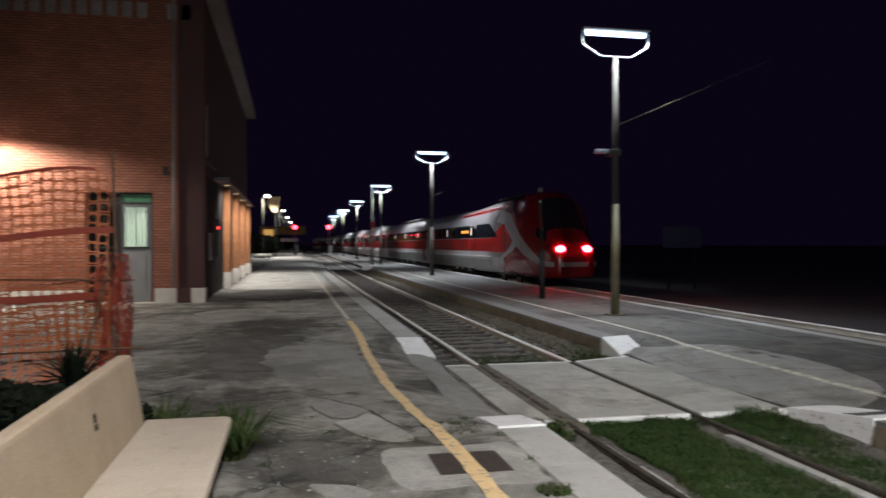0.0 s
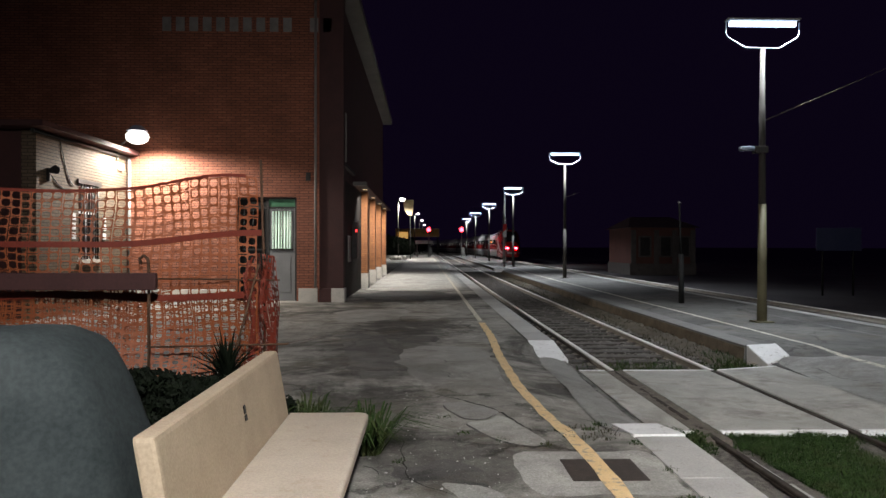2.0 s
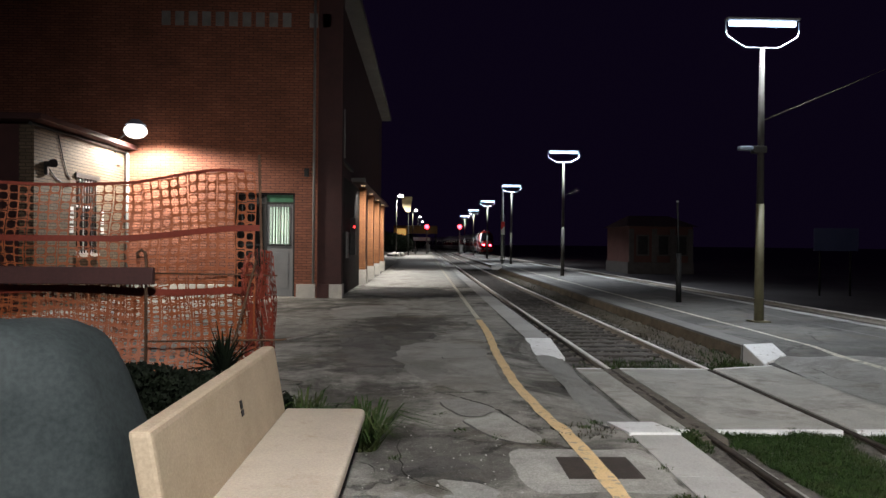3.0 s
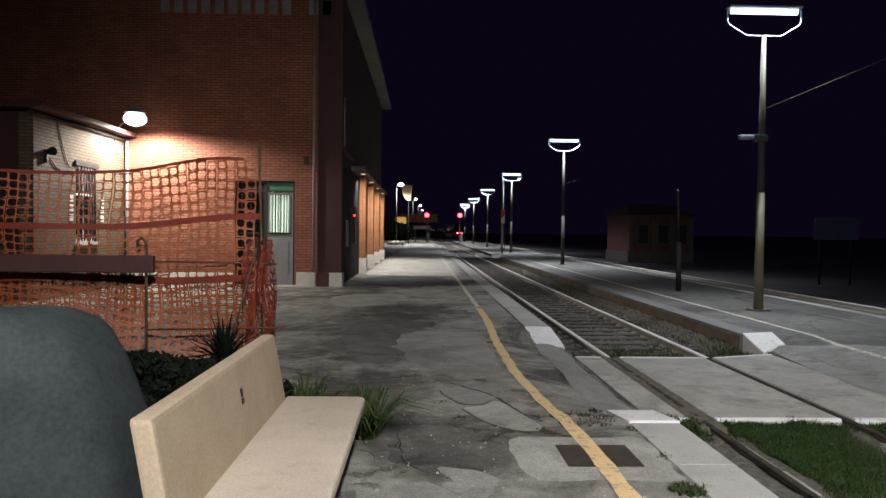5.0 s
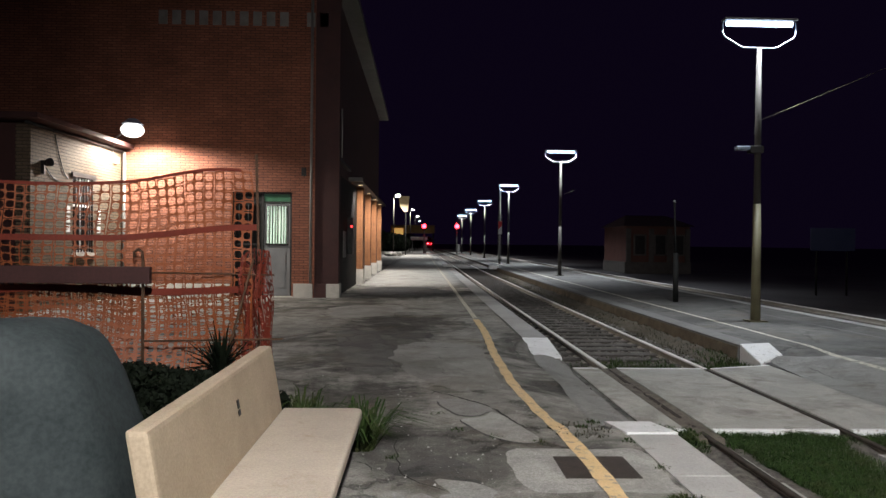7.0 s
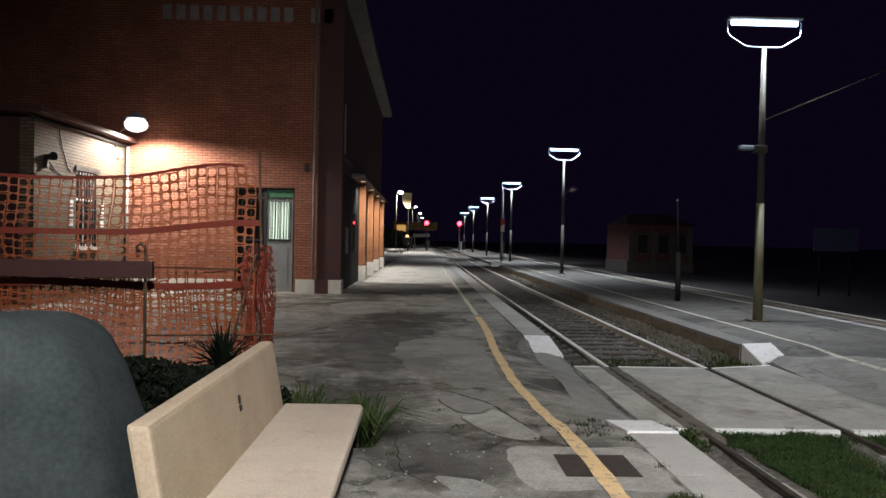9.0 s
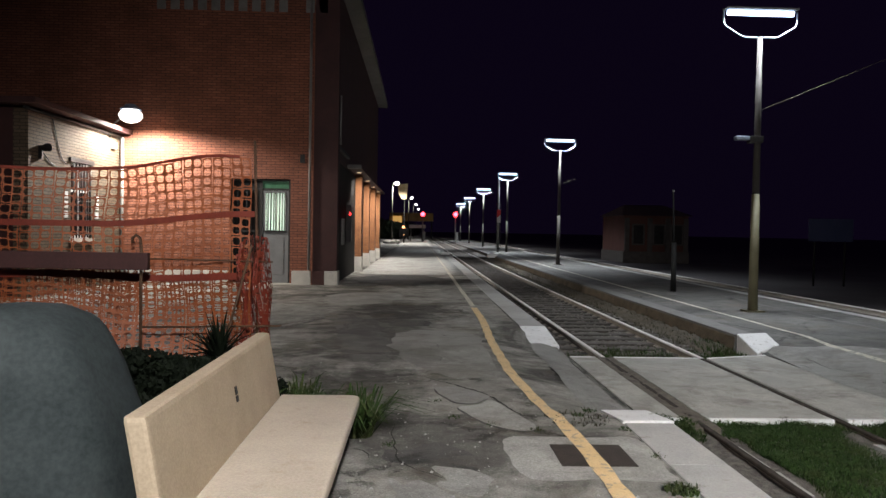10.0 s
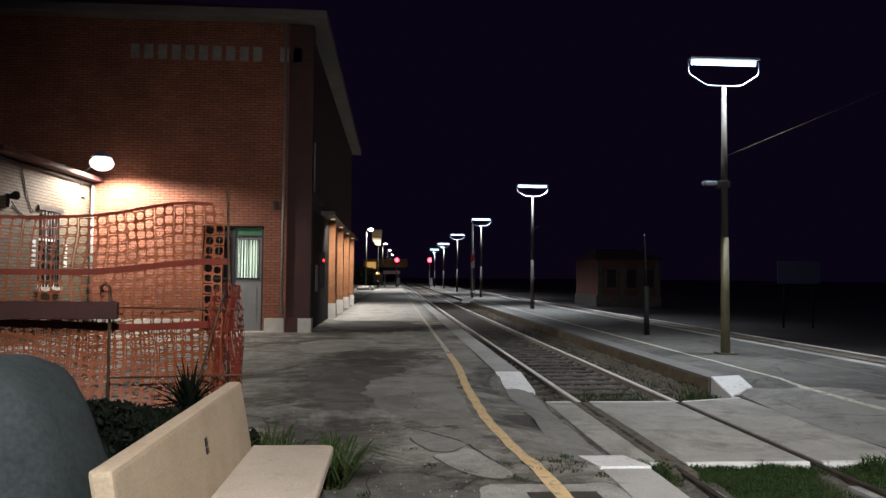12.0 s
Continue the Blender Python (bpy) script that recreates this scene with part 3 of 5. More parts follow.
# canopy and piers along the platform front
part("canopy", box(-2.64, -2.15, 27.6, 46.8, 4.0, 4.10, 0.01), BROWN, building, "dark canopy slab over the piers")
part("canopy_end", box(-2.64, -2.13, 27.3, 27.58, 3.98, 4.12, 0.01), EAVE, building, "pale end of the canopy")
for k in range(4):
    y = 30.6 + 4.8 * k
    pier = part("pier", box(-2.64, -2.36, y, y + 0.6, 0.62, 3.995, 0.01), PIER, building, "orange rendered pier")
    part("pier_base", box(-2.64, -2.32, y - 0.04, y + 0.64, 0, 0.615, 0.012), PLINTH, pier, "white pier base")
    fix = part("bay_lamp", box(-2.46, -2.24, y - 1.61, y - 1.39, 3.97, 3.998, 0.005), STEEL, building)
    part("bay_lamp_glass", box(-2.43, -2.27, y - 1.58, y - 1.42, 3.96, 3.969), BAYGLOW, fix)
    lamp = bpy.data.lights.new("bay_lamp", "AREA")
    lamp.energy, lamp.color, lamp.size, lamp.spread = BAY_W, WARM, 0.25, radians(150)
    new("bay_lamp_light", lamp).matrix_world = look((-2.22, y - 1.5, 3.93), (-1.1, y - 1.5 + 1.2, 0.0))

# raised name letters high on the end wall: unreadable, so plain bars
for k in range(13):
    x = -8.05 + 0.41 * k
    if k != 10:
        part("name_bar", box(x, x + 0.26, WALL_Y - 0.03, WALL_Y + 0.01, 8.35, 8.78), STEEL, building)

door = tagged(thing("door_1", "grey double door with barred glass and green transom", "door", kind="structure"))
part("frame", wall_cells([DX0, DX0 + 0.07, -4.90, -4.83, DX1 - 0.07, DX1], [0, 0.04, 2.9, 2.96, DZ - 0.06, DZ], {(1, 1), (1, 3), (3, 1), (3, 3)},
                         lambda bm, a, b, c, d: add_box(bm, a, b, WALL_Y + 0.1, WALL_Y + 0.2, c, d)), DARKMETAL, door)
for x0, x1 in ((DX0 + 0.07, -4.90), (-4.83, DX1 - 0.07)):
    # Left leaf is coloured black for shade; only the right keeps its grey paint.
    leaf = part("leaf", wall_cells([x0 + 0.004, x0 + 0.09, x1 - 0.09, x1 - 0.004], [0.045, 1.62, 2.82, 2.895], {(1, 1)},
                                   lambda bm, a, b, c, d: add_box(bm, a, b, WALL_Y + 0.12, WALL_Y + 0.17, c, d)), DOOR if x0 > -5 else UNDER, door, "" if x0 > -5 else "door leaf with shade painted black")
    part("panel", box(x0 + 0.14, x1 - 0.14, WALL_Y + 0.105, WALL_Y + 0.125, 0.3, 1.4, 0.006), DOOR if x0 > -5 else UNDER, leaf)
    part("kick_bar", box(x0 + 0.05, x1 - 0.05, WALL_Y + 0.09, WALL_Y + 0.118, 1.60, 1.66), DARKMETAL, leaf)
    for k in range(5):
        xb = x0 + 0.13 + (x1 - x0 - 0.26) * k / 4
        part("bar", tube([(xb, WALL_Y + 0.1, 1.62), (xb, WALL_Y + 0.1, 2.86)], 0.011, 6), DARKMETAL, leaf)
    part("transom", box(x0, x1, WALL_Y + 0.13, WALL_Y + 0.15, 2.965, DZ - 0.065), GREEN if x0 > -5 else UNDER, door, "green transom panel" if x0 > -5 else "dark transom panel")
    for k in range(7 if x0 > -5 else 0):
        xc = x0 + 0.1 + (x1 - x0 - 0.2) * (k + 0.5) / 7
        part("curtain_fold", tube([(xc, WALL_Y + 0.26, 1.5), (xc + 0.01, WALL_Y + 0.26, 2.9)], 0.028, 8), CURTAIN, leaf, "pale hanging curtain")
part("lit_room", box(-4.83, DX1, WALL_Y + 0.42, WALL_Y + 0.44, 1.5, 2.95), INSIDE, door, "dim light behind the curtain")
# Black sheet takes the place of the hall's own darkness.
part("dark_room", box(DX0, DX1, WALL_Y + 0.46, WALL_Y + 0.5, 0, DZ), UNDER, door, "black sheet standing in for the unlit hall")
part("threshold", box(DX0 - 0.05, DX1 + 0.05, WALL_Y - 0.12, WALL_Y + 0.1, 0, 0.035, 0.006), PLINTH, door)

# one-storey annex
AX = -9.14
annex = thing("annex", "low tan brick annex with a barred window", "building", kind="structure")
WY0, WY1, WZ0, WZ1 = 19.72, 20.92, 1.36, 3.38
part("side_wall", wall_cells([17.6, WY0, WY1, WALL_Y - 0.005], [0, WZ0, WZ1, 4.45], {(1, 1)}, lambda bm, a, b, c, d: add_box(bm, AX - 0.35, AX, a, b, c, d)), BRICK_PALE, annex)
part("front_wall", box(-16, AX - 0.35, 17.6, 17.95, 0, 4.45), BROWN, annex)
part("side_roof_edge", box(-16, AX + 0.38, 17.15, WALL_Y - 0.01, 4.5, 4.64, 0.015), BROWN, annex, "dark roof slab edge")
part("gutter", tube([(AX + 0.06, 17.3, 4.42), (AX + 0.06, WALL_Y - 0.05, 4.42)], 0.045), DARKMETAL, annex)
part("downpipe", tube([(AX + 0.12, WALL_Y - 0.12, 0.0), (AX + 0.12, WALL_Y - 0.12, 4.4)], 0.05), STEEL, annex)
part("downpipe", tube([(-10.1, 17.53, 0.0), (-10.1, 17.53, 4.4)], 0.035), STEEL, annex)
window = thing("window_1", "white framed window behind a dark iron grille", "window", kind="structure")
part("frame", wall_cells([WY0, WY0 + 0.08, 20.285, 20.355, WY1 - 0.08, WY1], [WZ0, WZ0 + 0.08, 2.6, 2.66, WZ1 - 0.08, WZ1], {(1, 1), (1, 3), (3, 1), (3, 3)},
                         lambda bm, a, b, c, d: add_box(bm, AX - 0.12, AX - 0.06, a, b, c, d)), WHITEBAR, window)
for y0, y1 in ((WY0 + 0.08, 20.285), (20.355, WY1 - 0.08)):
    part("pane", box(AX - 0.10, AX - 0.09, y0, y1, WZ0 + 0.08, WZ1 - 0.08), TRAINGLASS, window)
for k in range(7):
    y = WY0 + 0.1 + (WY1 - WY0 - 0.2) * k / 6
    part("bar", tube([(AX + 0.03, y, WZ0 + 0.02), (AX + 0.03, y, WZ1 - 0.02)], 0.02, 6), DARKMETAL, window)
for k in range(7):
    z = WZ0 + 0.1 + (WZ1 - WZ0 - 0.2) * k / 6
    part("bar", tube([(AX + 0.03, WY0 + 0.03, z), (AX + 0.03, WY1 - 0.03, z)], 0.016, 6), DARKMETAL, window)
part("sill", box(AX - 0.1, AX + 0.07, WY0 - 0.08, WY1 + 0.08, WZ0 - 0.09, WZ0 - 0.005, 0.008), PLINTH, window)
part("lintel", box(AX - 0.02, AX + 0.05, WY0 - 0.1, WY1 + 0.1, WZ1 + 0.005, WZ1 + 0.12), DARKMETAL, window)


def small_box(name, label, category, x0, x1, y0, y1, z0, z1, material, bevel=0.01):
    return tagged(part(name, box(x0, x1, y0, y1, z0, z1, bevel), material), label, category)


for y in (19.42, 21.25):
    for z in (2.0, 2.25, 2.5):
        small_box("wall_plaque", "small white plaque beside the barred window", "plaque", AX + 0.004, AX + 0.03, y - 0.1, y + 0.1, z - 0.09, z + 0.09, WHITEBAR)

flood = thing("flood_lamp", "bright white flood lamp on a bracket under the eave", "lamp")
part("bracket", tube([(AX + 0.02, 22.1, 4.3), (AX + 0.16, 22.1, 4.75), (AX + 0.45, 22.0, 4.93)], 0.025), STEEL, flood)
bm = bmesh.new()
bmesh.ops.create_cone(bm, cap_ends=True, segments=24, radius1=0.30, radius2=0.12, depth=0.16, matrix=Matrix.Translation((AX + 0.68, 21.95, 5.20)))
part("hood", bm, LAMPWHITE, flood)
# Lens ball is oversized so that its white disc includes the glare.
part("lens", ball(AX + 0.68, 21.95, 4.95, 0.33, 0.33, 0.22), FLOOD, flood)
lamp = bpy.data.lights.new("flood", "SPOT")
lamp.energy, lamp.color, lamp.spot_size, lamp.spot_blend, lamp.shadow_soft_size = WALL_LAMP_W, (1.0, 0.93, 0.84), radians(174), 0.38, 0.15
new("flood_light", lamp).matrix_world = look((AX + 0.95, 21.75, 4.72), (AX + 0.96, 21.75, 2.6))

speaker = thing("wall_speaker", "dark horn speaker on the annex wall", "speaker")
part("horn", tube([(AX + 0.03, 18.1, 3.55), (AX + 0.12, 18.1, 3.56), (AX + 0.24, 18.05, 3.58)], 0.04, 10, 0.11), DARKMETAL, speaker)
part("bracket", box(AX, AX + 0.08, 18.06, 18.14, 3.3, 3.62), DARKMETAL, speaker)
cable = thing("wall_cable", "thin dark cable drooping over the annex wall", "cable")
part("strand", tube([(AX + 0.02, 18.7, 4.35), (AX + 0.02, 18.95, 3.8), (AX + 0.02, 19.2, 3.4), (AX + 0.02, 19.4, 3.3)], 0.012, 6), DARKMETAL, cable)
part("strand", tube([(AX + 0.02, 18.2, 3.5), (AX + 0.02, 18.6, 3.25), (AX + 0.02, 19.35, 3.1)], 0.012, 6), DARKMETAL, cable)
small_box("junction_box", "small pale junction box below the eave", "box", AX + 0.004, AX + 0.09, 22.2, 22.45, 4.0, 4.2, PLINTH)
small_box("alarm_box", "small dark box on the brick end wall", "box", -3.66, -3.52, WALL_Y - 0.09, WALL_Y - 0.004, 3.75, 4.0, DARKMETAL)
ticket = thing("ticket_validator", "dark wall machine with a small red light", "machine")
part("case", box(-2.595, -2.40, 26.4, 26.9, 1.3, 2.6, 0.02), DARKMETAL, ticket)
part("light", box(-2.46, -2.405, 26.37, 26.395, 2.25, 2.33), SMALLRED, ticket)
small_box("notice_frame", "framed notice on the dark front wall", "notice", -2.596, -2.56, 25.0, 25.8, 1.2, 2.1, STEEL)


# ---------------------------------------------------------------- platform lamps
POLE_X, POLE_Y0, POLE_STEP = 7.73, 16.7, 23.75


def platform_lamp(lower, label=""):
    t = thing("platform_lamp", "tall platform lamp with a glowing tube in a white hoop", "lamp post", "platform lamps")
    part("base_plate", box(-0.2, 0.2, -0.2, 0.2, 0, 0.03, 0.008), lower, t)
    part("lower_pole", tube([(0, 0, 0.03), (0, 0, 2.7)], 0.108, 16, 0.088), lower, t, label)
    part("upper_pole", tube([(0, 0, 2.7), (0, 0, 6.28)], 0.082, 14, 0.055), POLEPAINT, t)
    part("hoop", tube([(-0.85, 0, 6.86), (-0.85, 0, 6.60), (-0.81, 0, 6.52), (-0.45, 0, 6.30), (-0.36, 0, 6.27), (0.36, 0, 6.27), (0.45, 0, 6.30), (0.81, 0, 6.52), (0.85, 0, 6.60), (0.85, 0, 6.86)], 0.018, 8), LAMPWHITE, t)
    part("housing", box(-0.84, 0.84, -0.13, 0.13, 6.885, 6.93, 0.015), STEEL, t)
    part("tube", tube([(-0.76, 0, 6.82), (-0.70, 0, 6.82), (0.70, 0, 6.82), (0.76, 0, 6.82)], 0.062, 12), TUBE, t)
    return t


def tube_light(x, y, halves, share_of=1.0):
    """The light of one tube; the nearest ones in two halves, so that the pole between them stays dim."""
    for dx, length, share in ((-0.53, 0.42, 0.5), (0.53, 0.42, 0.5)) if halves else ((0.0, 1.4, 1.0),):
        lamp = bpy.data.lights.new("platform_tube", "AREA")
        lamp.shape, lamp.size, lamp.size_y, lamp.energy, lamp.color = "RECTANGLE", length, 0.16, LAMP_W * share * share_of, COOL
        lamp.spread = radians(132)
        new("platform_lamp_light", lamp).matrix_world = pose(x + dx, y, 6.74)


# The first lamp's lower pole carries the painted warm light.
first = platform_lamp(WARMLIT, "lower pole with warm lamp light painted in")
first.matrix_basis = pose(POLE_X, POLE_Y0, 0, 0, 0, 0)
tube_light(POLE_X, POLE_Y0, True, 0.66)
plain = platform_lamp(POLEPAINT)
plain.matrix_basis = pose(POLE_X, POLE_Y0 - 2 * POLE_STEP, 0)
for k in (-2, -1, 1, 2, 3, 4, 5):
    if k > -2:
        copy_thing(plain, pose(POLE_X, POLE_Y0 + POLE_STEP * k, 0))
    tube_light(POLE_X, POLE_Y0 + POLE_STEP * k, k in (1, 2), 1.3)

cam_box = part("loudspeaker", box(-0.52, -0.2, -0.09, 0.09, 3.92, 4.02, 0.03), LAMPWHITE, first, "small white loudspeaker")
part("clamp", box(-0.2, 0.1, -0.1, 0.1, 3.86, 4.02, 0.01), DARKMETAL, cam_box)

# unseen lamp post added behind the camera to light the bench and the crossing
unseen_post = thing("platform_lamp_near", "unseen lamp post added behind the camera", "lamp post")
part("pole", tube([(-1.6, -5.6, 0), (-1.6, -5.6, 7.9)], 0.09, 12, 0.06), STEEL, unseen_post)
part("arm", tube([(-1.6, -5.6, 7.8), (-0.4, -5.3, 8.05), (1.3, -5.0, 8.08)], 0.035, 8), STEEL, unseen_post)
part("head", box(1.2, 1.8, -5.15, -4.85, 8.04, 8.16, 0.03), LAMPWHITE, unseen_post)
part("glass", box(1.25, 1.75, -5.12, -4.88, 8.015, 8.039), STREETGLOW, unseen_post)
lamp = bpy.data.lights.new("unseen_post", "AREA")
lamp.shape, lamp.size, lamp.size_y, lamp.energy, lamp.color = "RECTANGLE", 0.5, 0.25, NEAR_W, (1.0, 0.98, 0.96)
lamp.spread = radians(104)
new("unseen_post_light", lamp).matrix_world = look((1.5, -5.0, 7.99), (2.2, 4.2, 0.0))

for k in (0, 1):
    y = POLE_Y0 + POLE_STEP * k
    c = thing("span_cable", "thin pale cable running up from a lamp post", "cable")
    part("strand", tube([(POLE_X + 0.06, y, 4.62), (9.9, y, 5.52), (12.2, y + 0.3, 6.50)] if k == 0 else [(POLE_X + 0.06, y, 4.45), (8.6, y, 4.75)], 0.006, 6), WARMLIT, c)

post = thing("dark_post", "slim dark post standing on the island platform", "post")
part("lower_post", tube([(7.87, 22.4, 0), (7.86, 22.4, 1.5)], 0.085, 10, 0.08), UNDER, post)
part("upper_post", tube([(7.86, 22.4, 1.5), (7.80, 22.4, 3.05)], 0.03, 8), UNDER, post)
part("cap", ball(7.80, 22.4, 3.08, 0.04, 0.04, 0.04, 2), STEEL, post)

mast = thing("sign_mast", "tall mast with a framed red and white board", "sign mast")
part("mast", tube([(6.84, 63, 0), (6.84, 63, 6.3)], 0.11, 10, 0.07), STEEL, mast)
part("frame", wall_cells([6.66, 6.70, 7.00, 7.04], [0.3, 0.38, 4.15, 4.2], {(1, 1)}, lambda bm, a, b, c, d: add_box(bm, a, b, 62.8, 62.86, c, d)), DARKMETAL, mast)
board = part("board", box(6.69, 7.01, 62.82, 62.85, 2.55, 3.65), WHITEBAR, mast)
bm = bmesh.new()
v = [bm.verts.new(p) for p in ((6.69, 62.815, 2.95), (7.01, 62.815, 3.25), (7.01, 62.815, 3.65), (6.69, 62.815, 3.65))]
bm.faces.new(v)
part("red_half", bm, SIGNRED, board, "red half of the board")


# ---------------------------------------------------------------- bench and surroundings
bench = thing("concrete_bench", "cream cast concrete bench with a high backrest", "bench")
B_Y0, B_Y1 = 3.06, 5.60
bm = bmesh.new()
add_box(bm, -1.02, -0.42, B_Y0, B_Y1, 0.385, 0.468)
upright = [e for e in bm.edges if abs(e.verts[0].co.z - e.verts[1].co.z) > 0.05 and e.verts[0].co.x > -0.6]
bmesh.ops.bevel(bm, geom=upright, offset=0.07, segments=5, affect="EDGES", profile=0.5)
bmesh.ops.bevel(bm, geom=[e for e in bm.edges if abs(e.verts[0].co.z - e.verts[1].co.z) < 0.01], offset=0.022, segments=3, affect="EDGES", profile=0.5)
for f in bm.faces:
    f.smooth = True
part("seat", bm, BENCH_TOP, bench, "pale worn concrete seat")
bm = box(-0.055, 0.055, B_Y0, B_Y1, 0, 0.50, 0.022)
for v in bm.verts:
    v.co = Vector((-1.06 - 0.10 * v.co.z / 0.5 + v.co.x * 0.9, v.co.y, 0.38 + v.co.z * 1.11))
part("backrest", bm, BENCH, bench, "yellowish concrete backrest")
for y in (B_Y0 + 0.35, B_Y1 - 0.42):
    part("support", box(-0.96, -0.56, y, y + 0.12, 0, 0.384, 0.015), BENCH, bench)
for k, (w, h, dz) in enumerate(((0.05, 0.035, 0.0), (0.045, 0.05, 0.05))):
    part("stain", box(-0.002, 0.003, -w / 2, w / 2, -h / 2, h / 2, 0.002), DARKMETAL, bench, "small dark stain").matrix_basis = pose(-1.062 - 0.18 * dz, 4.42, 0.70 + dz, 0, -10.2, 0)

lump = bmesh.new()
bmesh.ops.create_uvsphere(lump, u_segments=48, v_segments=28, radius=1.0)
for v in lump.verts:
    c = v.co
    def bulge(a, p):
        return math.copysign(abs(a) ** p, a)
    x, y, z = bulge(c.x, 0.42) * 1.31, bulge(c.y, 0.6) * 0.55, bulge(c.z, 0.32) * 0.655
    w = 1 - 0.215 * max(0.0, z + 0.2)
    j = 0.045 * noise.noise(Vector((x * 1.6, y * 1.6, z * 1.6 + 3))) + 0.012 * noise.noise(Vector((x * 6, y * 6, z * 6)))
    v.co = Vector((-2.83 + x * w + j, 4.05 + y * w + j, 0.63 + z + j))
for f in lump.faces:
    f.smooth = True
tagged(part("grey_block", lump, GREYLUMP), "large rounded grey weathered concrete block behind the bench", "concrete block")

# ---------------------------------------------------------------- orange net fence
FY = 7.5


def fence_top(x):
    return 2.30 + 0.10 * smooth(-3.0, -1.9, x) + 0.03 * math.sin(x * 2.1)


def fence_y(x, z):
    return FY + 0.06 * math.sin(x * 2.3 + z) + 0.04 * math.sin(z * 5 + x)


fence = thing("net_fence", "sagging orange plastic net fence on thin rods", "fence")


def net_piece(name, right, cols, cw, rws, ch, top, fold, label="", hole=0.40, back=0.0):
    """Net with rounded holes, hung from the line top(x), in folds of the given depth."""
    verts, faces = [], []
    for i in range(cols):
        for j in range(rws):
            x0, x1 = right - cw * (i + 1), right - cw * i
            def place(u, w):
                x = x0 + (x1 - x0) * u
                d = (j + w) * ch
                z = top(x) - d * (1.0 - 0.10 * smooth(-2.9, -3.6, x)) + 0.012 * math.sin(i * 1.3 + j)
                y = fence_y(x, z) + back * (1 + 0.5 * math.sin(x * 5)) + fold * math.sin(x * 41 + 1.3 * z)
                x += (0.011 * math.sin(d * 7 + i * 0.5) + 0.006 * math.sin(i * 2.4)) * min(1.0, cw / 0.098) + fold * 0.4 * math.sin(z * 7 + i)
                return (x, y, z)
            base = len(verts)
            for u, w in ((0, 0), (0.5, 0), (1, 0), (1, 0.5), (1, 1), (0.5, 1), (0, 1), (0, 0.5)):
                verts.append(place(u, w))
            r = hole + 0.03 * math.sin(i * 3.7 + j * 1.9) + 0.04 * smooth(-3.0, -3.4, x0)
            for k in range(8):
                a = (-135 + 45 * k) * math.pi / 180
                q = 1.12 if k % 2 == 0 else 1.0
                verts.append(place(0.5 + r * q * math.cos(a), 0.5 + r * q * math.sin(a)))
            for k in range(8):
                faces.append((base + k, base + (k + 1) % 8, base + 8 + (k + 1) % 8, base + 8 + k))
    return raw(name, verts, faces, NET if fold < 0.02 else NETBAND, fence, label)


net_piece("net", -1.68, 43, 0.098, 21, 0.098, fence_top, 0.0)
net_piece("gathered_end", -1.46, 10, 0.034, 17, 0.095, lambda x: 1.66 - 0.5 * abs(x + 1.62), 0.05, "bunched orange net at the end rod", 0.30)
net_piece("gathered_end", -1.50, 8, 0.034, 15, 0.095, lambda x: 1.5 - 0.3 * abs(x + 1.62), 0.07, "bunched orange net at the end rod", 0.26)

net_piece("sagging_net", -1.75, 46, 0.085, 19, 0.05, lambda x: 1.20 + 0.03 * math.sin(x * 3.1), 0.0, "slack lower net in flattened folds", 0.39, 0.06)
net_piece("sagging_net", -2.85, 28, 0.10, 14, 0.075, lambda x: 1.32 + 0.04 * math.sin(x * 2.3), 0.0, "slack lower net in flattened folds", 0.40, 0.12)


def band(name, x0, x1, height, wide, material, label=""):
    bm = bmesh.new()
    prev = None
    n = 60
    for i in range(n + 1):
        x = x0 + (x1 - x0) * i / n
        z = height(x)
        a = bm.verts.new((x, fence_y(x, z) - 0.012, z - wide / 2))
        b = bm.verts.new((x, fence_y(x, z) - 0.016, z + wide / 2))
        if prev:
            bm.faces.new((prev[0], a, b, prev[1]))
        prev = (a, b)
    return part(name, bm, material, fence, label)


band("top_band", -5.6, -1.78, lambda x: fence_top(x) + 0.01, 0.03, NETBAND)
band("middle_band", -5.6, -1.64, lambda x: 1.74 + 0.12 * smooth(-3.2, -1.7, x), 0.06, NETBAND, "folded darker net band")
band("lower_band", -5.6, -1.7, lambda x: 1.22 + 0.02 * math.sin(x * 3), 0.07, NETBAND)

for pts, r in (([(-1.62, FY + 0.02, 0), (-1.62, FY + 0.02, 1.3), (-1.66, FY + 0.02, 2.6)], 0.014), ([(-2.74, FY - 0.1, 0), (-2.74, FY - 0.1, 1.50), (-2.75, FY - 0.1, 1.60), (-2.79, FY - 0.1, 1.63), (-2.83, FY - 0.1, 1.60), (-2.82, FY - 0.1, 1.55)], 0.016),
               ([(-1.95, FY - 0.25, 0.3), (-1.66, FY - 0.06, 1.55)], 0.012), ([(-2.65, FY - 0.1, 1.40), (-1.45, FY - 0.08, 1.385)], 0.008), ([(-2.74, FY - 0.1, 0.72), (-1.4, FY - 0.05, 0.74), (-1.0, FY + 0.3, 0.78)], 0.010)):
    part("rod", tube(pts, r, 8), RUST, fence, "rusty steel rod")
part("stick", tube([(-1.36, FY - 0.04, 0.741), (-1.15, FY + 0.15, 0.762), (-0.98, FY + 0.32, 0.784)], 0.013, 8), DIMSTONE, fence, "pale bare stick end")
part("plank", box(-5.4, -2.64, FY - 0.20, FY - 0.13, 1.29, 1.46, 0.01), BROWN, fence, "dark plank tied across the net")
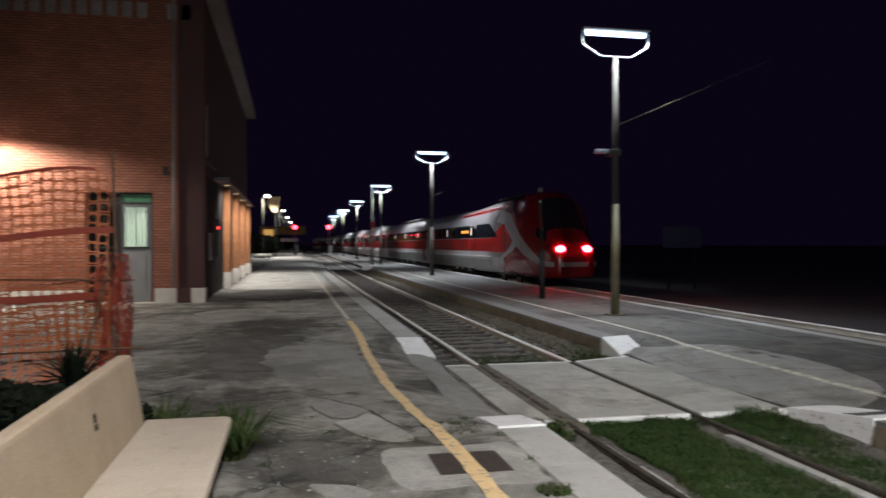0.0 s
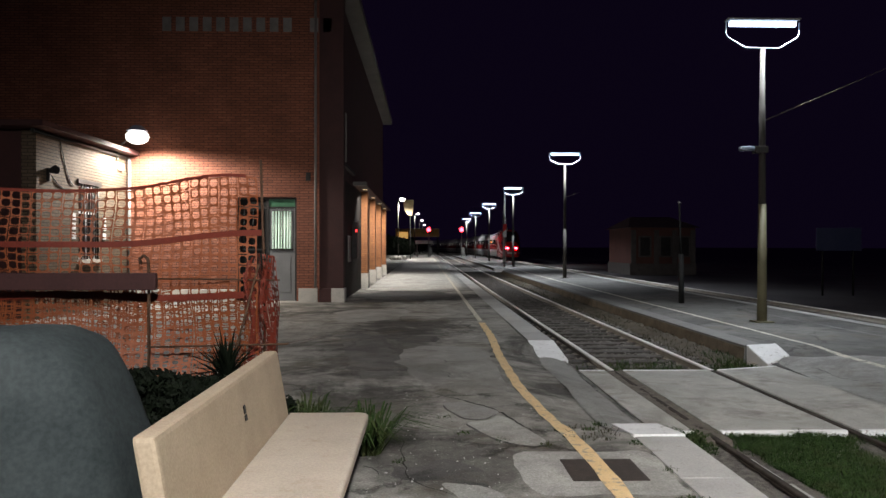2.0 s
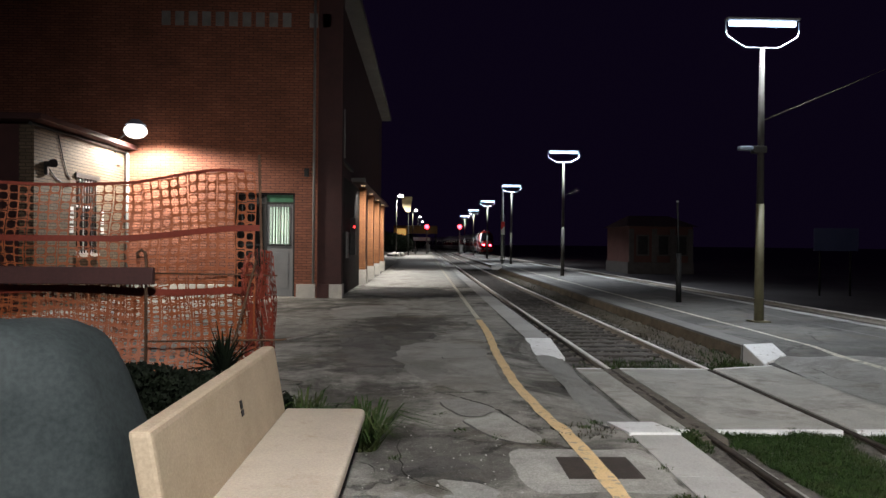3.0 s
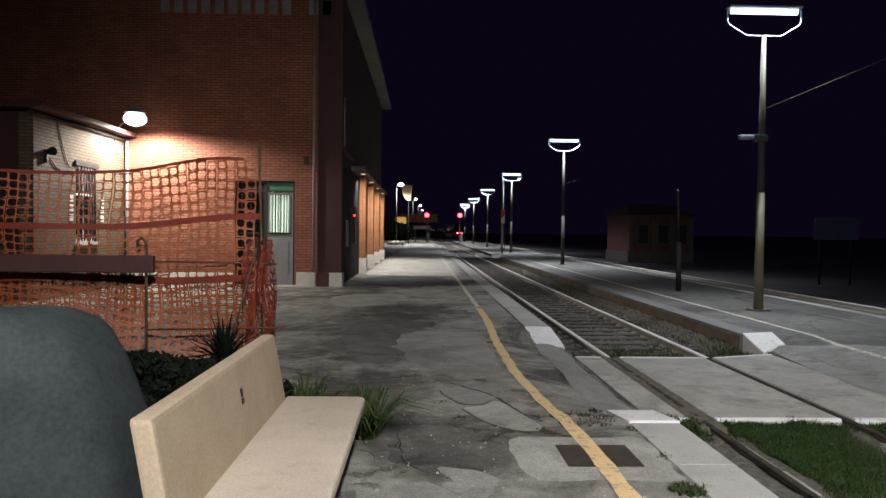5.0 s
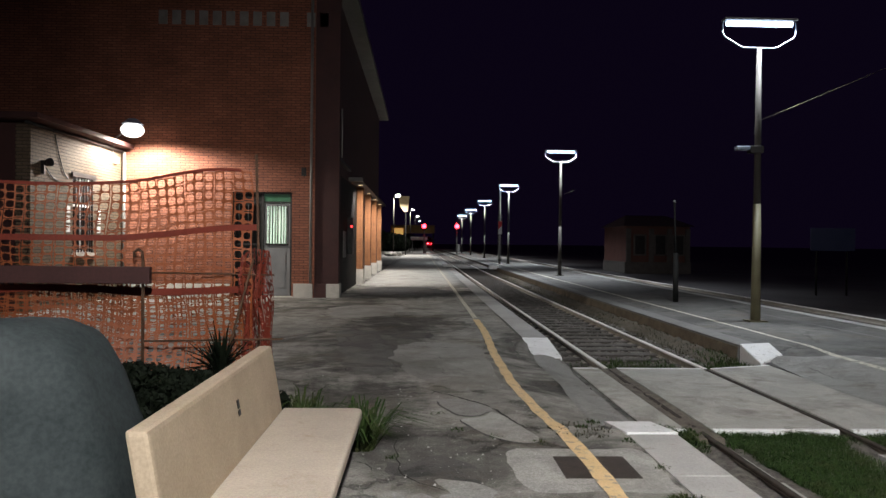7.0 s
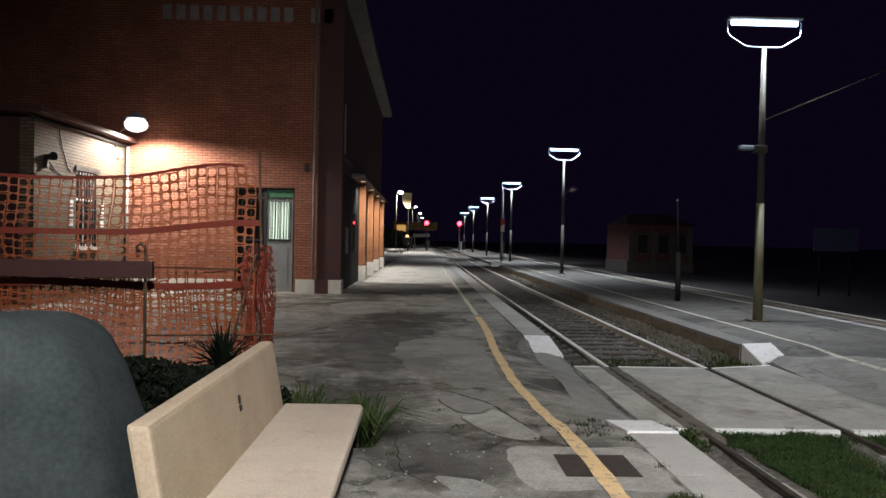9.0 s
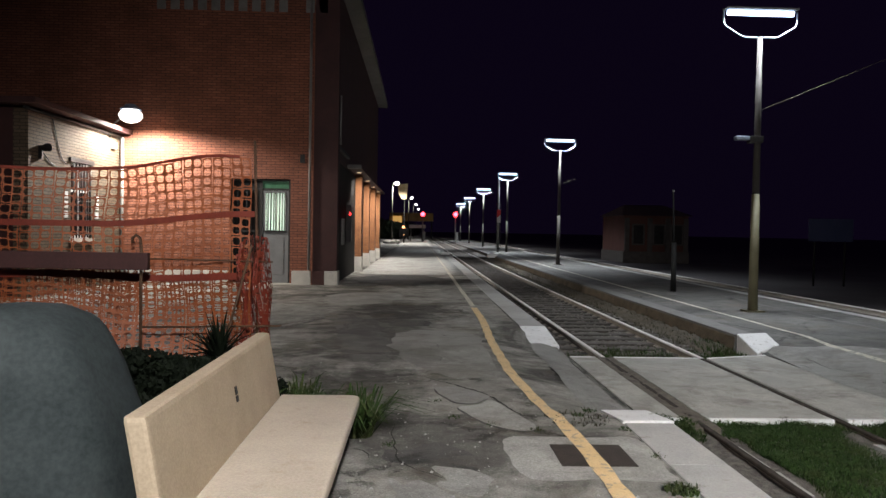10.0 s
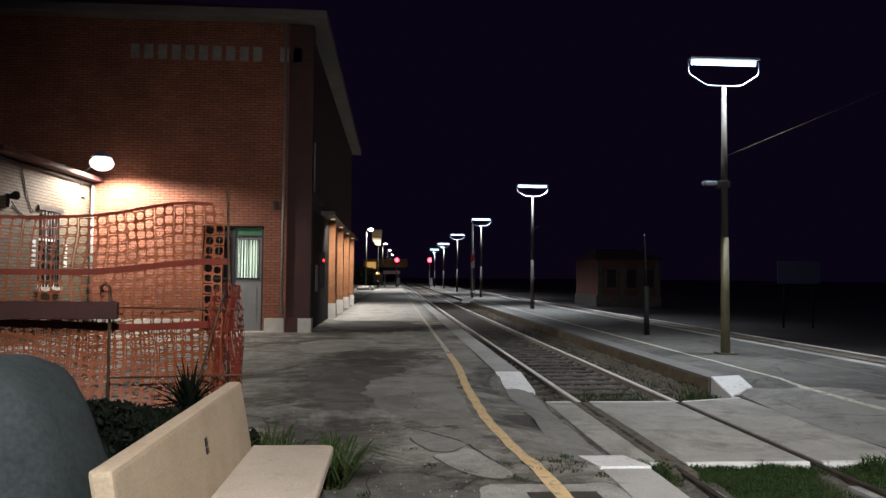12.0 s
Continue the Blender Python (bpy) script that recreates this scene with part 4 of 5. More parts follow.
# ---------------------------------------------------------------- far left: lamps, canopy, signals
def street_lamp(x, y, h, power, size=0.36):
    t = thing("street_lamp", "slim street lamp with a bright white head", "street lamp", "street lamps")
    part("pole", tube([(0, 0, 0), (0, 0, h - 0.1)], 0.085, 10, 0.055), POLEPAINT, t)
    part("arm", tube([(0, 0, h - 0.12), (0.25, 0, h + 0.03), (0.5, 0, h + 0.05)], 0.05, 8), STEEL, t)
    part("head", ball(0.55, 0, h, size, size * 0.75, size * 0.6), STREETGLOW, t)
    t.matrix_basis = pose(x, y, 0)
    lamp = bpy.data.lights.new("street", "SPOT")
    lamp.energy, lamp.color, lamp.spot_size, lamp.spot_blend = power, (1.0, 0.97, 0.93), radians(165), 0.5
    new("street_lamp_light", lamp).matrix_world = pose(x + 0.55, y, h - 0.25)


street_lamp(-3.55, 100, 8.1, STREET_W * 2)
street_lamp(-1.9, 143, 8.1, STREET_W * 0.5, 0.27)
street_lamp(-1.2, 177, 8.1, STREET_W * 0.15, 0.27)
street_lamp(-0.6, 215, 8.1, STREET_W * 0.08, 0.27)


def signal(x, y, z):
    t = thing("rail_signal", "railway signal showing a bright red light", "railway signal", "red signals")
    part("mast", tube([(x, y, 0), (x, y, z + 0.2)], 0.09, 8), STEEL, t)
    head = part("head", box(x - 0.3, x + 0.3, y - 0.1, y + 0.1, z - 0.6, z + 0.5, 0.05), UNDER, t)
    part("lens", ball(x, y - 0.16, z, 0.36, 0.08, 0.36, 2), REDLIGHT, head, "glowing red lens")
    part("cabinet", box(x + 0.1, x + 0.5, y - 0.2, y + 0.2, 0.3, 1.6, 0.03), STEEL, t)


signal(0.69, 120, 4.47)
signal(6.03, 120, 4.50)
hut = thing("platform_sign_board", "long white board on two posts beside the track", "sign board")
part("board", box(-1.5, 1.25, 122, 122.1, 2.2, 2.75, 0.02), WHITEBAR, hut)
part("post", tube([(-1.2, 122.05, 0), (-1.2, 122.05, 2.2)], 0.07), STEEL, hut)
part("post", tube([(0.95, 122.05, 0), (0.95, 122.05, 2.2)], 0.07), STEEL, hut)
far_canopy = thing("ochre_canopy", "ochre painted canopy roof on posts far down the line", "canopy")
part("fascia", box(-6.3, 3.2, 160, 164, 3.9, 5.6, 0.05), OCHRE, far_canopy)
part("window", box(-5.8, -3.6, 159.9, 159.99, 3.45, 4.9), WINDOWGLOW, far_canopy, "orange lit window")
for x in (-6.0, -3.4, 2.9):
    part("post", tube([(x, 160.3, 0), (x, 160.3, 3.9)], 0.15), DARKMETAL, far_canopy)
owl_board = thing("tan_board", "lit tan weathered board on a slim dark post", "board")
bm = bmesh.new()
rings = []
for z, w, sh in ((6.15, 0.30, 0.25), (6.5, 0.42, 0.12), (6.9, 0.58, 0.02), (7.5, 0.68, 0.0), (8.25, 0.72, 0.0), (8.3, 0.70, 0.0)):
    rings.append([bm.verts.new((-2.25 + sh + w * a, 104 + 0.2 * b, z)) for a, b in ((-1, -1), (1, -1), (1, 1), (-1, 1))])
for a, b in zip(rings, rings[1:]):
    for k in range(4):
        bm.faces.new((a[k], a[(k + 1) % 4], b[(k + 1) % 4], b[k]))
bm.faces.new(rings[-1])
bm.faces.new(rings[0][::-1])
part("face", bm, TAN, owl_board)
part("post", tube([(-2.0, 104.05, 0), (-2.0, 104.05, 6.15)], 0.06), UNDER, owl_board)


def leaf_cloud(centre, size, count, leaf, rngen):
    vs, fs = [], []
    for _ in range(count):
        while True:
            p = Vector((rngen.uniform(-1, 1), rngen.uniform(-1, 1), rngen.uniform(-1, 1)))
            if 0.35 < p.length < 1:
                break
        q = Vector((centre[0] + p.x * size[0], centre[1] + p.y * size[1], centre[2] + p.z * size[2]))
        a = Vector((rngen.uniform(-1, 1), rngen.uniform(-1, 1), rngen.uniform(-1, 1))).normalized() * leaf
        b = a.orthogonal().normalized() * leaf * 0.5
        k = len(vs)
        vs += [q - a, q + b, q + a, q - b]
        fs.append((k, k + 1, k + 2, k + 3))
    return vs, fs


def bush(name, label, centre, size, count, leaf, seed):
    r = random.Random(seed)
    vs, fs = leaf_cloud(centre, size, count, leaf, r)
    t = thing(name, label, "bush")
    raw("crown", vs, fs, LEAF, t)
    part("stem", tube([(centre[0], centre[1], 0), (centre[0] + 0.05, centre[1], centre[2])], 0.04 * size[2] + 0.01, 6), RUST, t)
    return t


bush("hedge", "dark hedge behind the far platform", (-7.0, 150, 1.6), (5.5, 3, 2.2), 5000, 0.35, 1)
bush("hedge", "dark hedge behind the far platform", (-13.0, 118, 2.4), (8, 5, 3.0), 5000, 0.4, 2)
bush("hedge", "dark hedge hiding the curve of the line", (-9.0, 250, 2.0), (10, 4, 3.4), 5000, 0.5, 3)
bush("tree_clump", "dark tree clump past the station building", (-7.0, 60, 3.2), (3.6, 4, 3.2), 6000, 0.22, 4)

# right side: house and sign beyond the through track
house = thing("line_house", "dim red rendered house with pale pilasters beside the line", "house")
part("wall", box(16.9, 22.2, 60, 67, -0.6, 3.3), HOUSERED, house)
part("plinth", box(16.8, 22.3, 59.9, 67.1, -0.6, 0.35, 0.03), DIMSTONE, house)
for x in (17.1, 19.0, 20.5, 22.0):
    part("pilaster", box(x - 0.2, x + 0.2, 59.85, 59.998, 0.355, 3.1, 0.02), DIMSTONE, house)
for x in (18.05, 19.75, 21.25):
    w = part("window", box(x - 0.40, x + 0.40, 59.9, 59.99, 1.0, 2.5, 0.02), DARKMETAL, house)
    part("frame", wall_cells([x - 0.52, x - 0.40, x + 0.40, x + 0.52], [0.88, 1.0, 2.5, 2.62], {(1, 1)}, lambda bm, a, b, c, d: add_box(bm, a, b, 59.88, 59.995, c, d)), DIMSTONE, w)
bm = bmesh.new()
v = [bm.verts.new(p) for p in ((16.6, 59.6, 3.3), (22.5, 59.6, 3.3), (22.5, 67.4, 3.3), (16.6, 67.4, 3.3), (17.8, 63.5, 4.3), (21.3, 63.5, 4.3))]
for f in ((0, 1, 5, 4), (1, 2, 5), (2, 3, 4, 5), (3, 0, 4), (3, 2, 1, 0)):
    bm.faces.new([v[k] for k in f])
part("roof", bm, DARKROOF, house)
sign = thing("blue_sign", "dim blue sign board on two posts past the tracks", "sign board")
part("board", box(18.85, 21.05, 35, 35.06, 1.55, 2.65, 0.02), BLUESIGN, sign)
for x in (19.2, 20.7):
    part("post", tube([(x, 35.1, -0.62), (x, 35.1, 2.6)], 0.05), UNDER, sign)

# ---------------------------------------------------------------- ground details
part("manhole_cover", box(1.09, 1.66, 5.36, 5.91, -0.05, 0.010, 0.003), COVER, platform, "dark iron manhole cover")
part("manhole_surround", blob([(0.80, 5.1), (0.72, 5.9), (0.85, 6.15), (1.5, 6.12), (1.86, 6.1), (1.86, 5.3), (1.84, 5.05), (1.3, 5.08)], left_z, 0.005), PATCH, platform, "pale concrete round the cover")
for outline, tone in (([(0.42, 7.16), (0.64, 7.25), (0.77, 7.44), (0.88, 7.13), (1.0, 6.74), (1.08, 6.46), (1.01, 6.33), (0.84, 6.34), (0.65, 6.54), (0.5, 6.85)], PATCH),
                      ([(0.2, 7.99), (0.45, 8.05), (0.72, 7.72), (0.74, 7.50), (0.6, 7.33), (0.42, 7.32), (0.3, 7.6)], RAMP)):
    part("patch_rim", blob([(x - 0.012, y - 0.035) for x, y in outline], left_z, 0.0045, 0.03), ASPHALT_DARK, platform, "dark broken rim of a repair patch")
    part("repair_patch", blob(outline, left_z, 0.009, 0.035), tone, platform, "pale repair patch in the asphalt")
for outline, tone in (([(-0.13, 5.02), (-0.02, 4.90), (0.09, 4.99), (0.26, 4.72), (0.15, 4.4), (-0.12, 4.45)], RAMP), ([(0.15, 5.23), (0.36, 5.30), (0.49, 5.11), (0.42, 4.75), (0.24, 4.86)], RAMP), ([(1.38, 6.79), (1.38, 6.91), (1.74, 6.92), (1.82, 6.84)], PATCH)):
    part("repair_patch", blob(outline, left_z, 0.006, 0.16), tone, platform, "pale repair patch in the asphalt")
part("dark_patch", blob([(-1.6, 15.3), (-0.85, 14.6), (-0.62, 12.6), (-0.42, 11.4), (-0.40, 10.2), (-0.75, 9.8), (-1.1, 10.6), (-1.35, 12.6)], left_z, 0.004, 0.35), ASPHALT_MID, platform, "dark patched asphalt and painted shade")
part("dark_patch", blob([(-0.46, 13.35), (-0.44, 13.95), (0.20, 14.05), (0.17, 13.25)], left_z, 0.006, 0.05), ASPHALT_DARK, platform, "dark patched asphalt and painted shade")
part("repair_patch", blob([(-2.2, 19.6), (-0.75, 20.6), (-0.45, 18.9), (-0.72, 17.4), (-1.9, 17.0)], left_z, 0.005, 0.3), ASPHALT_PALE, platform, "paler resurfaced patch of asphalt")
part("repair_patch", blob([(-0.25, 12.6), (0.95, 12.3), (1.02, 9.2), (0.55, 8.55), (0.0, 9.4), (-0.3, 10.8)], left_z, 0.005, 0.25), ASPHALT_PALE, platform, "paler resurfaced patch of asphalt")
part("dark_patch", blob([(-0.15, 5.75), (0.2, 5.95), (0.42, 5.5), (0.2, 5.3), (-0.1, 5.35)], left_z, 0.004, 0.3), ASPHALT_DARK, platform, "dark patched asphalt and painted shade")
# Painted shadow: dark ground between the building corner and the bay lamps.
part("dark_patch", blob([(-1.9, 24.6), (-0.4, 23.6), (0.9, 24.0), (1.0, 26.3), (0.2, 28.2), (-1.2, 28.0), (-2.2, 27.0)], left_z, 0.004, 0.5), ASPHALT_DARK, platform, "dark patched asphalt and painted shade")
part("pale_paving", sheet(spaced((-2.30, 1.88, 0.5)), spaced((29.0, 60, 2.0), (60, 150, 6.0)), lambda x, y: left_z(x, y) + 0.016, -0.1), CONCRETE, platform, "paler concrete paving farther along")
part("ramp_concrete", blob([(1.80, 7.45), (1.83, 9.5), (1.86, 11.9), (2.24, 12.0), (2.23, 10.0), (2.22, 7.4)], left_z, 0.018, 0.05), RAMP, platform, "pale concrete ramp to the crossing")
part("ramp_concrete", blob([(5.62, 7.5), (6.6, 7.3), (7.3, 8.2), (7.5, 10.0), (7.2, 11.4), (6.3, 11.9), (5.62, 11.7)], right_z, 0.006, 0.12), RAMP, island, "grey concrete ramp to the crossing")
part("yellow_line", ribbon([(1.365 - 0.195 * smooth(5.4, 9.4, y) + 0.11 * smooth(10.4, 15.0, y), y) for y in spaced((-8, 3, 1.0), (3, 16.5, 0.2))], 0.14, left_z, 0.015), YELLOW, platform, "worn yellow safety line")
part("faded_line", ribbon([(1.28, y) for y in spaced((16.8, 150, 0.8))], 0.11, left_z, 0.022), FADED, platform, "faded safety line")
part("safety_line", ribbon([(6.75, y) for y in spaced((-10, 5, 1.0), (5, 18, 0.25), (18, 180, 2.0))], 0.10, right_z, 0.013), FADED, island, "faded cream safety line")
part("worn_line", ribbon([(8.75 + 0.05 * math.sin(y), y) for y in spaced((3, 21, 0.3))], 0.07, right_z, 0.011), KERB_GREY, island, "worn pale line across the island")
for x, y in ((2.05, 54.5), (5.35, 53.0)):
    small_box("kerb_block", "loose white kerb block at the far crossing", "kerb block", x - 0.35, x + 0.35, y - 0.3, y + 0.3, -0.1, 0.16, WHITE, 0.03)
far_cross = tagged(part("far_crossing", box(EDGE_L + 0.01, EDGE_R0 - 0.01, 55.5, 59.0, -0.5, RAIL_Z - 0.012), ASPHALT_DARK), "dark foot crossing farther along the tracks", "crossing", kind="structure")
tagged(part("earth_bank", sheet(spaced((4.98, 5.48, 0.08)), spaced((12.4, 45, 0.15), (45, 55, 0.5)), lambda x, y: bed_z(x, y) + 0.03 * smooth(4.98, 5.08, x) * smooth(12.4, 12.8, y), -0.6), EARTH), "brown earth bank against the island kerb", "earth bank", kind="structure")
rubble = thing("rubble_heap", "low heap of stones on the far platform", "rubble")
r = random.Random(8)
for k in range(14):
    a, d = r.uniform(0, 6.28), r.uniform(0, 1.1)
    part("stone", ball(-3.6 + d * math.cos(a), 97 + d * math.sin(a), 0.22, r.uniform(0.2, 0.45), r.uniform(0.2, 0.4), r.uniform(0.18, 0.36), 1), PLINTH, rubble)



def crack(points, width, ground_z=left_z, parent=platform):
    bm = bmesh.new()
    prev = None
    for i, (x, y) in enumerate(points):
        w = 0.4 * width * (0.35 + 0.65 * math.sin(math.pi * (i + 0.4) / len(points))) * (0.7 + 0.6 * abs(math.sin(i * 2.3)))
        a, b = bm.verts.new((x - w / 2, y - w / 2, ground_z(x, y) + 0.0085)), bm.verts.new((x + w / 2, y + w / 2, ground_z(x, y) + 0.0085))
        if prev:
            bm.faces.new((prev[0], prev[1], b, a))
        prev = (a, b)
    bmesh.ops.recalc_face_normals(bm, faces=bm.faces)
    return part("crack", bm, CRACK, parent, "open crack in the asphalt")


def ragged(corners, width, ground_z, parent, seed):
    """A crack along a few corners, with a broken line between them."""
    rr, line = random.Random(seed), []
    for (xa, ya), (xb, yb) in zip(corners, corners[1:]):
        n = max(2, round(math.hypot(xb - xa, yb - ya) / 0.06))
        line += [(xa + (xb - xa) * k / n + rr.uniform(-0.018, 0.018), ya + (yb - ya) * k / n + rr.uniform(-0.02, 0.02)) for k in range(n)]
    crack(line, width, ground_z, parent)


ragged([(0.14, 8.58), (0.43, 8.19), (0.71, 7.75), (0.81, 7.50), (0.92, 7.01), (1.03, 6.79), (1.18, 6.76)], 0.055, left_z, platform, 3)
ragged([(2.25, 11.2), (2.24, 9.8), (2.22, 8.7), (2.19, 8.07), (2.1, 7.5)], 0.06, left_z, platform, 4)
ragged([(1.885, 13.5), (1.87, 14.6), (1.885, 16.0), (1.88, 18.5)], 0.07, left_z, platform, 5)
for k, line in enumerate(([(5.64, 10.6), (5.7, 9.75), (5.66, 9.0), (5.72, 8.5), (5.78, 8.08), (5.82, 7.5)], [(5.92, 11.3), (5.98, 11.0), (5.9, 10.3), (6.08, 9.97)], [(5.88, 9.25), (5.87, 8.81), (6.05, 9.3), (6.4, 9.1)], [(5.88, 8.2), (5.92, 7.75), (6.0, 7.3)], [(6.1, 9.9), (6.5, 9.5), (7.4, 8.6)])):
    ragged(line, 0.05, lambda x, y: right_z(x, y) + 0.002, island, 10 + k)
r = random.Random(77)
for x, y, heading, steps, width in ((-0.9, 12.5, -10, 22, 0.03), (-1.4, 10.3, 20, 18, 0.035), (-0.2, 6.6, -80, 14, 0.025),
                                    (-0.6, 15.0, 5, 18, 0.03), (0.0, 19.0, 0, 14, 0.03), (-1.9, 13.2, 15, 16, 0.03)):
    pts, a = [], radians(heading)
    for _ in range(steps):
        pts.append((x, y))
        a += r.uniform(-0.5, 0.5)
        a = a * 0.8 + radians(heading) * 0.2
        x, y = x + 0.11 * math.cos(a), y + 0.13 * math.sin(a)
    crack([p for p in pts if p[0] < 2.3], width)
for _ in range(26):
    x, y, a = r.uniform(-1.5, 1.2), r.uniform(4.2, 16), r.uniform(0, math.tau)
    pts = []
    for _ in range(r.randrange(5, 12)):
        pts.append((x, y))
        a += r.uniform(-0.7, 0.7)
        x, y = x + 0.09 * math.cos(a), y + 0.11 * math.sin(a)
    crack([p for p in pts if p[0] < 2.3], r.uniform(0.008, 0.02))
litter = thing("pebbles", "pale grit and small stones strewn on the platform", "stones", kind="stuff")
lv, lf = [], []
for _ in range(420):
    x, y = r.gauss(0.25, 0.75), 3.4 + 6.5 * r.random() ** 1.3
    if x > 1.8:
        continue
    q, z = 0.003 + 0.010 * r.random() ** 3, left_z(x, y) + 0.004
    k = len(lv)
    lv += [(x - q, y - q * 0.6, z), (x + q * 0.8, y - q, z), (x + q, y + q, z), (x - q * 0.7, y + q, z), (x, y, z + q * 1.1)]
    lf += [(k, k + 1, k + 4), (k + 1, k + 2, k + 4), (k + 2, k + 3, k + 4), (k + 3, k, k + 4)]
raw("grit", lv, lf, KERB, litter)

# ---------------------------------------------------------------- plants
def blades(count, area, lo, hi, seed, ground_z, lean=0.5, width=0.006):
    r = random.Random(seed)
    vs, fs = [], []
    n = 0
    while n < count:
        x, y, ok = area(r)
        if not ok:
            continue
        n += 1
        h = r.uniform(lo, hi)
        a = r.uniform(0, math.tau)
        dx, dy = math.cos(a) * h * lean * r.random(), math.sin(a) * h * lean * r.random()
        wx, wy = math.cos(a + 1.57) * width * r.uniform(0.7, 1.6), math.sin(a + 1.57) * width * r.uniform(0.7, 1.6)
        z = ground_z(x, y) - 0.01
        k = len(vs)
        vs += [(x - wx, y - wy, z), (x + wx, y + wy, z), (x + dx * 0.45 + wx * 0.7, y + dy * 0.45 + wy * 0.7, z + h * 0.65), (x + dx * 0.45 - wx * 0.7, y + dy * 0.45 - wy * 0.7, z + h * 0.65), (x + dx, y + dy, z + h * (1 - 0.25 * lean))]
        fs += [(k, k + 1, k + 2, k + 3), (k + 3, k + 2, k + 4)]
    return vs, fs


def in_track(r):
    x, y = r.uniform(2.45, 5.4), r.uniform(1.5, 7.5)
    gap = abs(x - LEFT_RAIL) < 0.08 or abs(x - RIGHT_RAIL) < 0.08
    thick = 0.45 + 1.0 * noise.noise(Vector((x * 1.3, y * 1.1, 4.0))) + (0.35 if 3.1 < x < 4.2 else -0.25 if x > 4.5 else -0.55) + 0.5 * smooth(6.9, 7.3, y)
    return x, y, not gap and r.random() < thick


def far_track(r):
    x, y = r.uniform(2.45, 5.5), r.uniform(11.25, 13.6)
    near = 1 - smooth(11.3, 13.2, y) + (0.5 if x > 5.1 and y > 11.6 else 0.0)
    return x, y, abs(x - LEFT_RAIL) > 0.1 and abs(x - RIGHT_RAIL) > 0.1 and r.random() < near * (1.0 if x > 3.0 else 0.3)


def edge_strip(r):
    x, y = r.uniform(4.45, 5.55), r.uniform(13, 45)
    return x, y, r.random() < 0.4 + 0.8 * noise.noise(Vector((x * 2, y * 0.6, 9.0)))


grass = thing("track_grass", "short green grass growing between the rails", "grass", kind="stuff")
raw("turf", *blades(64000, in_track, 0.02, 0.10, 11, bed_z, 1.7, 0.0034), GRASS, grass)
raw("turf", *blades(3500, far_track, 0.04, 0.15, 12, bed_z, 0.8), GRASS, grass)
raw("dry_turf", *blades(6000, edge_strip, 0.03, 0.12, 13, bed_z, 0.9, 0.008), DRYGRASS, grass)


def tuft(name, label, x, y, r0, count, lo, hi, seed, material, width=0.008, lean=0.9, base=0.0):
    def area(r):
        a, d = r.uniform(0, math.tau), r0 * math.sqrt(r.random())
        return x + d * math.cos(a), y + d * math.sin(a), True
    t = thing(name, label, "plant")
    raw("leaves", *blades(count, area, lo, hi, seed, lambda a, b: base, lean, width), material, t)


tuft("grass_tuft", "green grass tuft behind the concrete bench", -0.47, 6.15, 0.10, 260, 0.22, 0.58, 21, GRASS, 0.009, 1.9)
tuft("grass_tuft", "green grass tuft behind the concrete bench", -1.02, 6.4, 0.10, 200, 0.3, 0.62, 22, GRASS, 0.009, 1.5)
tuft("grass_tuft", "green weed tuft beside the crossing slab", 2.62, 7.36, 0.2, 420, 0.05, 0.17, 23, GRASS, 0.008, 1.3, -0.24)
tuft("grass_tuft", "green grass tuft at the platform joint", 1.80, 4.85, 0.11, 200, 0.03, 0.08, 24, GRASS, 0.006, 1.4)
tuft("grass_tuft", "green weed tuft on the crossing ramp", 5.05, 7.2, 0.25, 480, 0.06, 0.24, 25, GRASS, 0.008, 1.3, -0.24)
tuft("grass_tuft", "sparse green weeds in the platform joint", 1.5, 6.75, 0.3, 160, 0.02, 0.06, 28, DRYGRASS, 0.005, 1.5)
for k in range(9):
    tuft("weed", "tiny weed in a platform crack", (0.35, 0.7, 1.05, 1.55, 1.85, 1.7, 0.2, -0.2, 1.88)[k], (6.75, 6.5, 6.35, 6.9, 6.4, 7.1, 7.4, 5.9, 5.6)[k], 0.07, 45, 0.015, 0.05, 60 + k, GRASS, 0.004, 1.5)
def yucca(label, x, y, base, reach, count, seed):
    """Stiff pointed leaves from one heart; each leaf a part."""
    r = random.Random(seed)
    t = thing("yucca", label, "plant")
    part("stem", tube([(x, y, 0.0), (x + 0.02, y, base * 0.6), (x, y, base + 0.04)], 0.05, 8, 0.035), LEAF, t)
    for k in range(count):
        a, up = r.uniform(0, math.tau), r.uniform(-0.1, 1.45)
        n = reach * r.uniform(0.65, 1.0)
        c, w = math.cos(up), 0.016 * r.uniform(0.8, 1.3)
        ux, uy = math.cos(a), math.sin(a)
        z0 = base + r.uniform(-0.12, 0.05)
        bm = bmesh.new()
        rows_ = []
        for q, wide in ((0.0, 0.8), (0.35, 1.0), (0.7, 0.7)):
            d, h = n * q * c, n * q * math.sin(up) - 0.12 * n * q * q * c
            px, py, pz = x + ux * d, y + uy * d, z0 + h
            rows_.append((bm.verts.new((px - uy * w * wide, py + ux * w * wide, pz)), bm.verts.new((px, py, pz - 0.008)), bm.verts.new((px + uy * w * wide, py - ux * w * wide, pz))))
        tip = bm.verts.new((x + ux * n * c, y + uy * n * c, z0 + n * math.sin(up) - 0.12 * n * c))
        for p, q in zip(rows_, rows_[1:]):
            bm.faces.new((p[0], p[1], q[1], q[0]))
            bm.faces.new((p[1], p[2], q[2], q[1]))
        bm.faces.new((rows_[-1][0], rows_[-1][1], tip))
        bm.faces.new((rows_[-1][1], rows_[-1][2], tip))
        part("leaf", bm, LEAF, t)


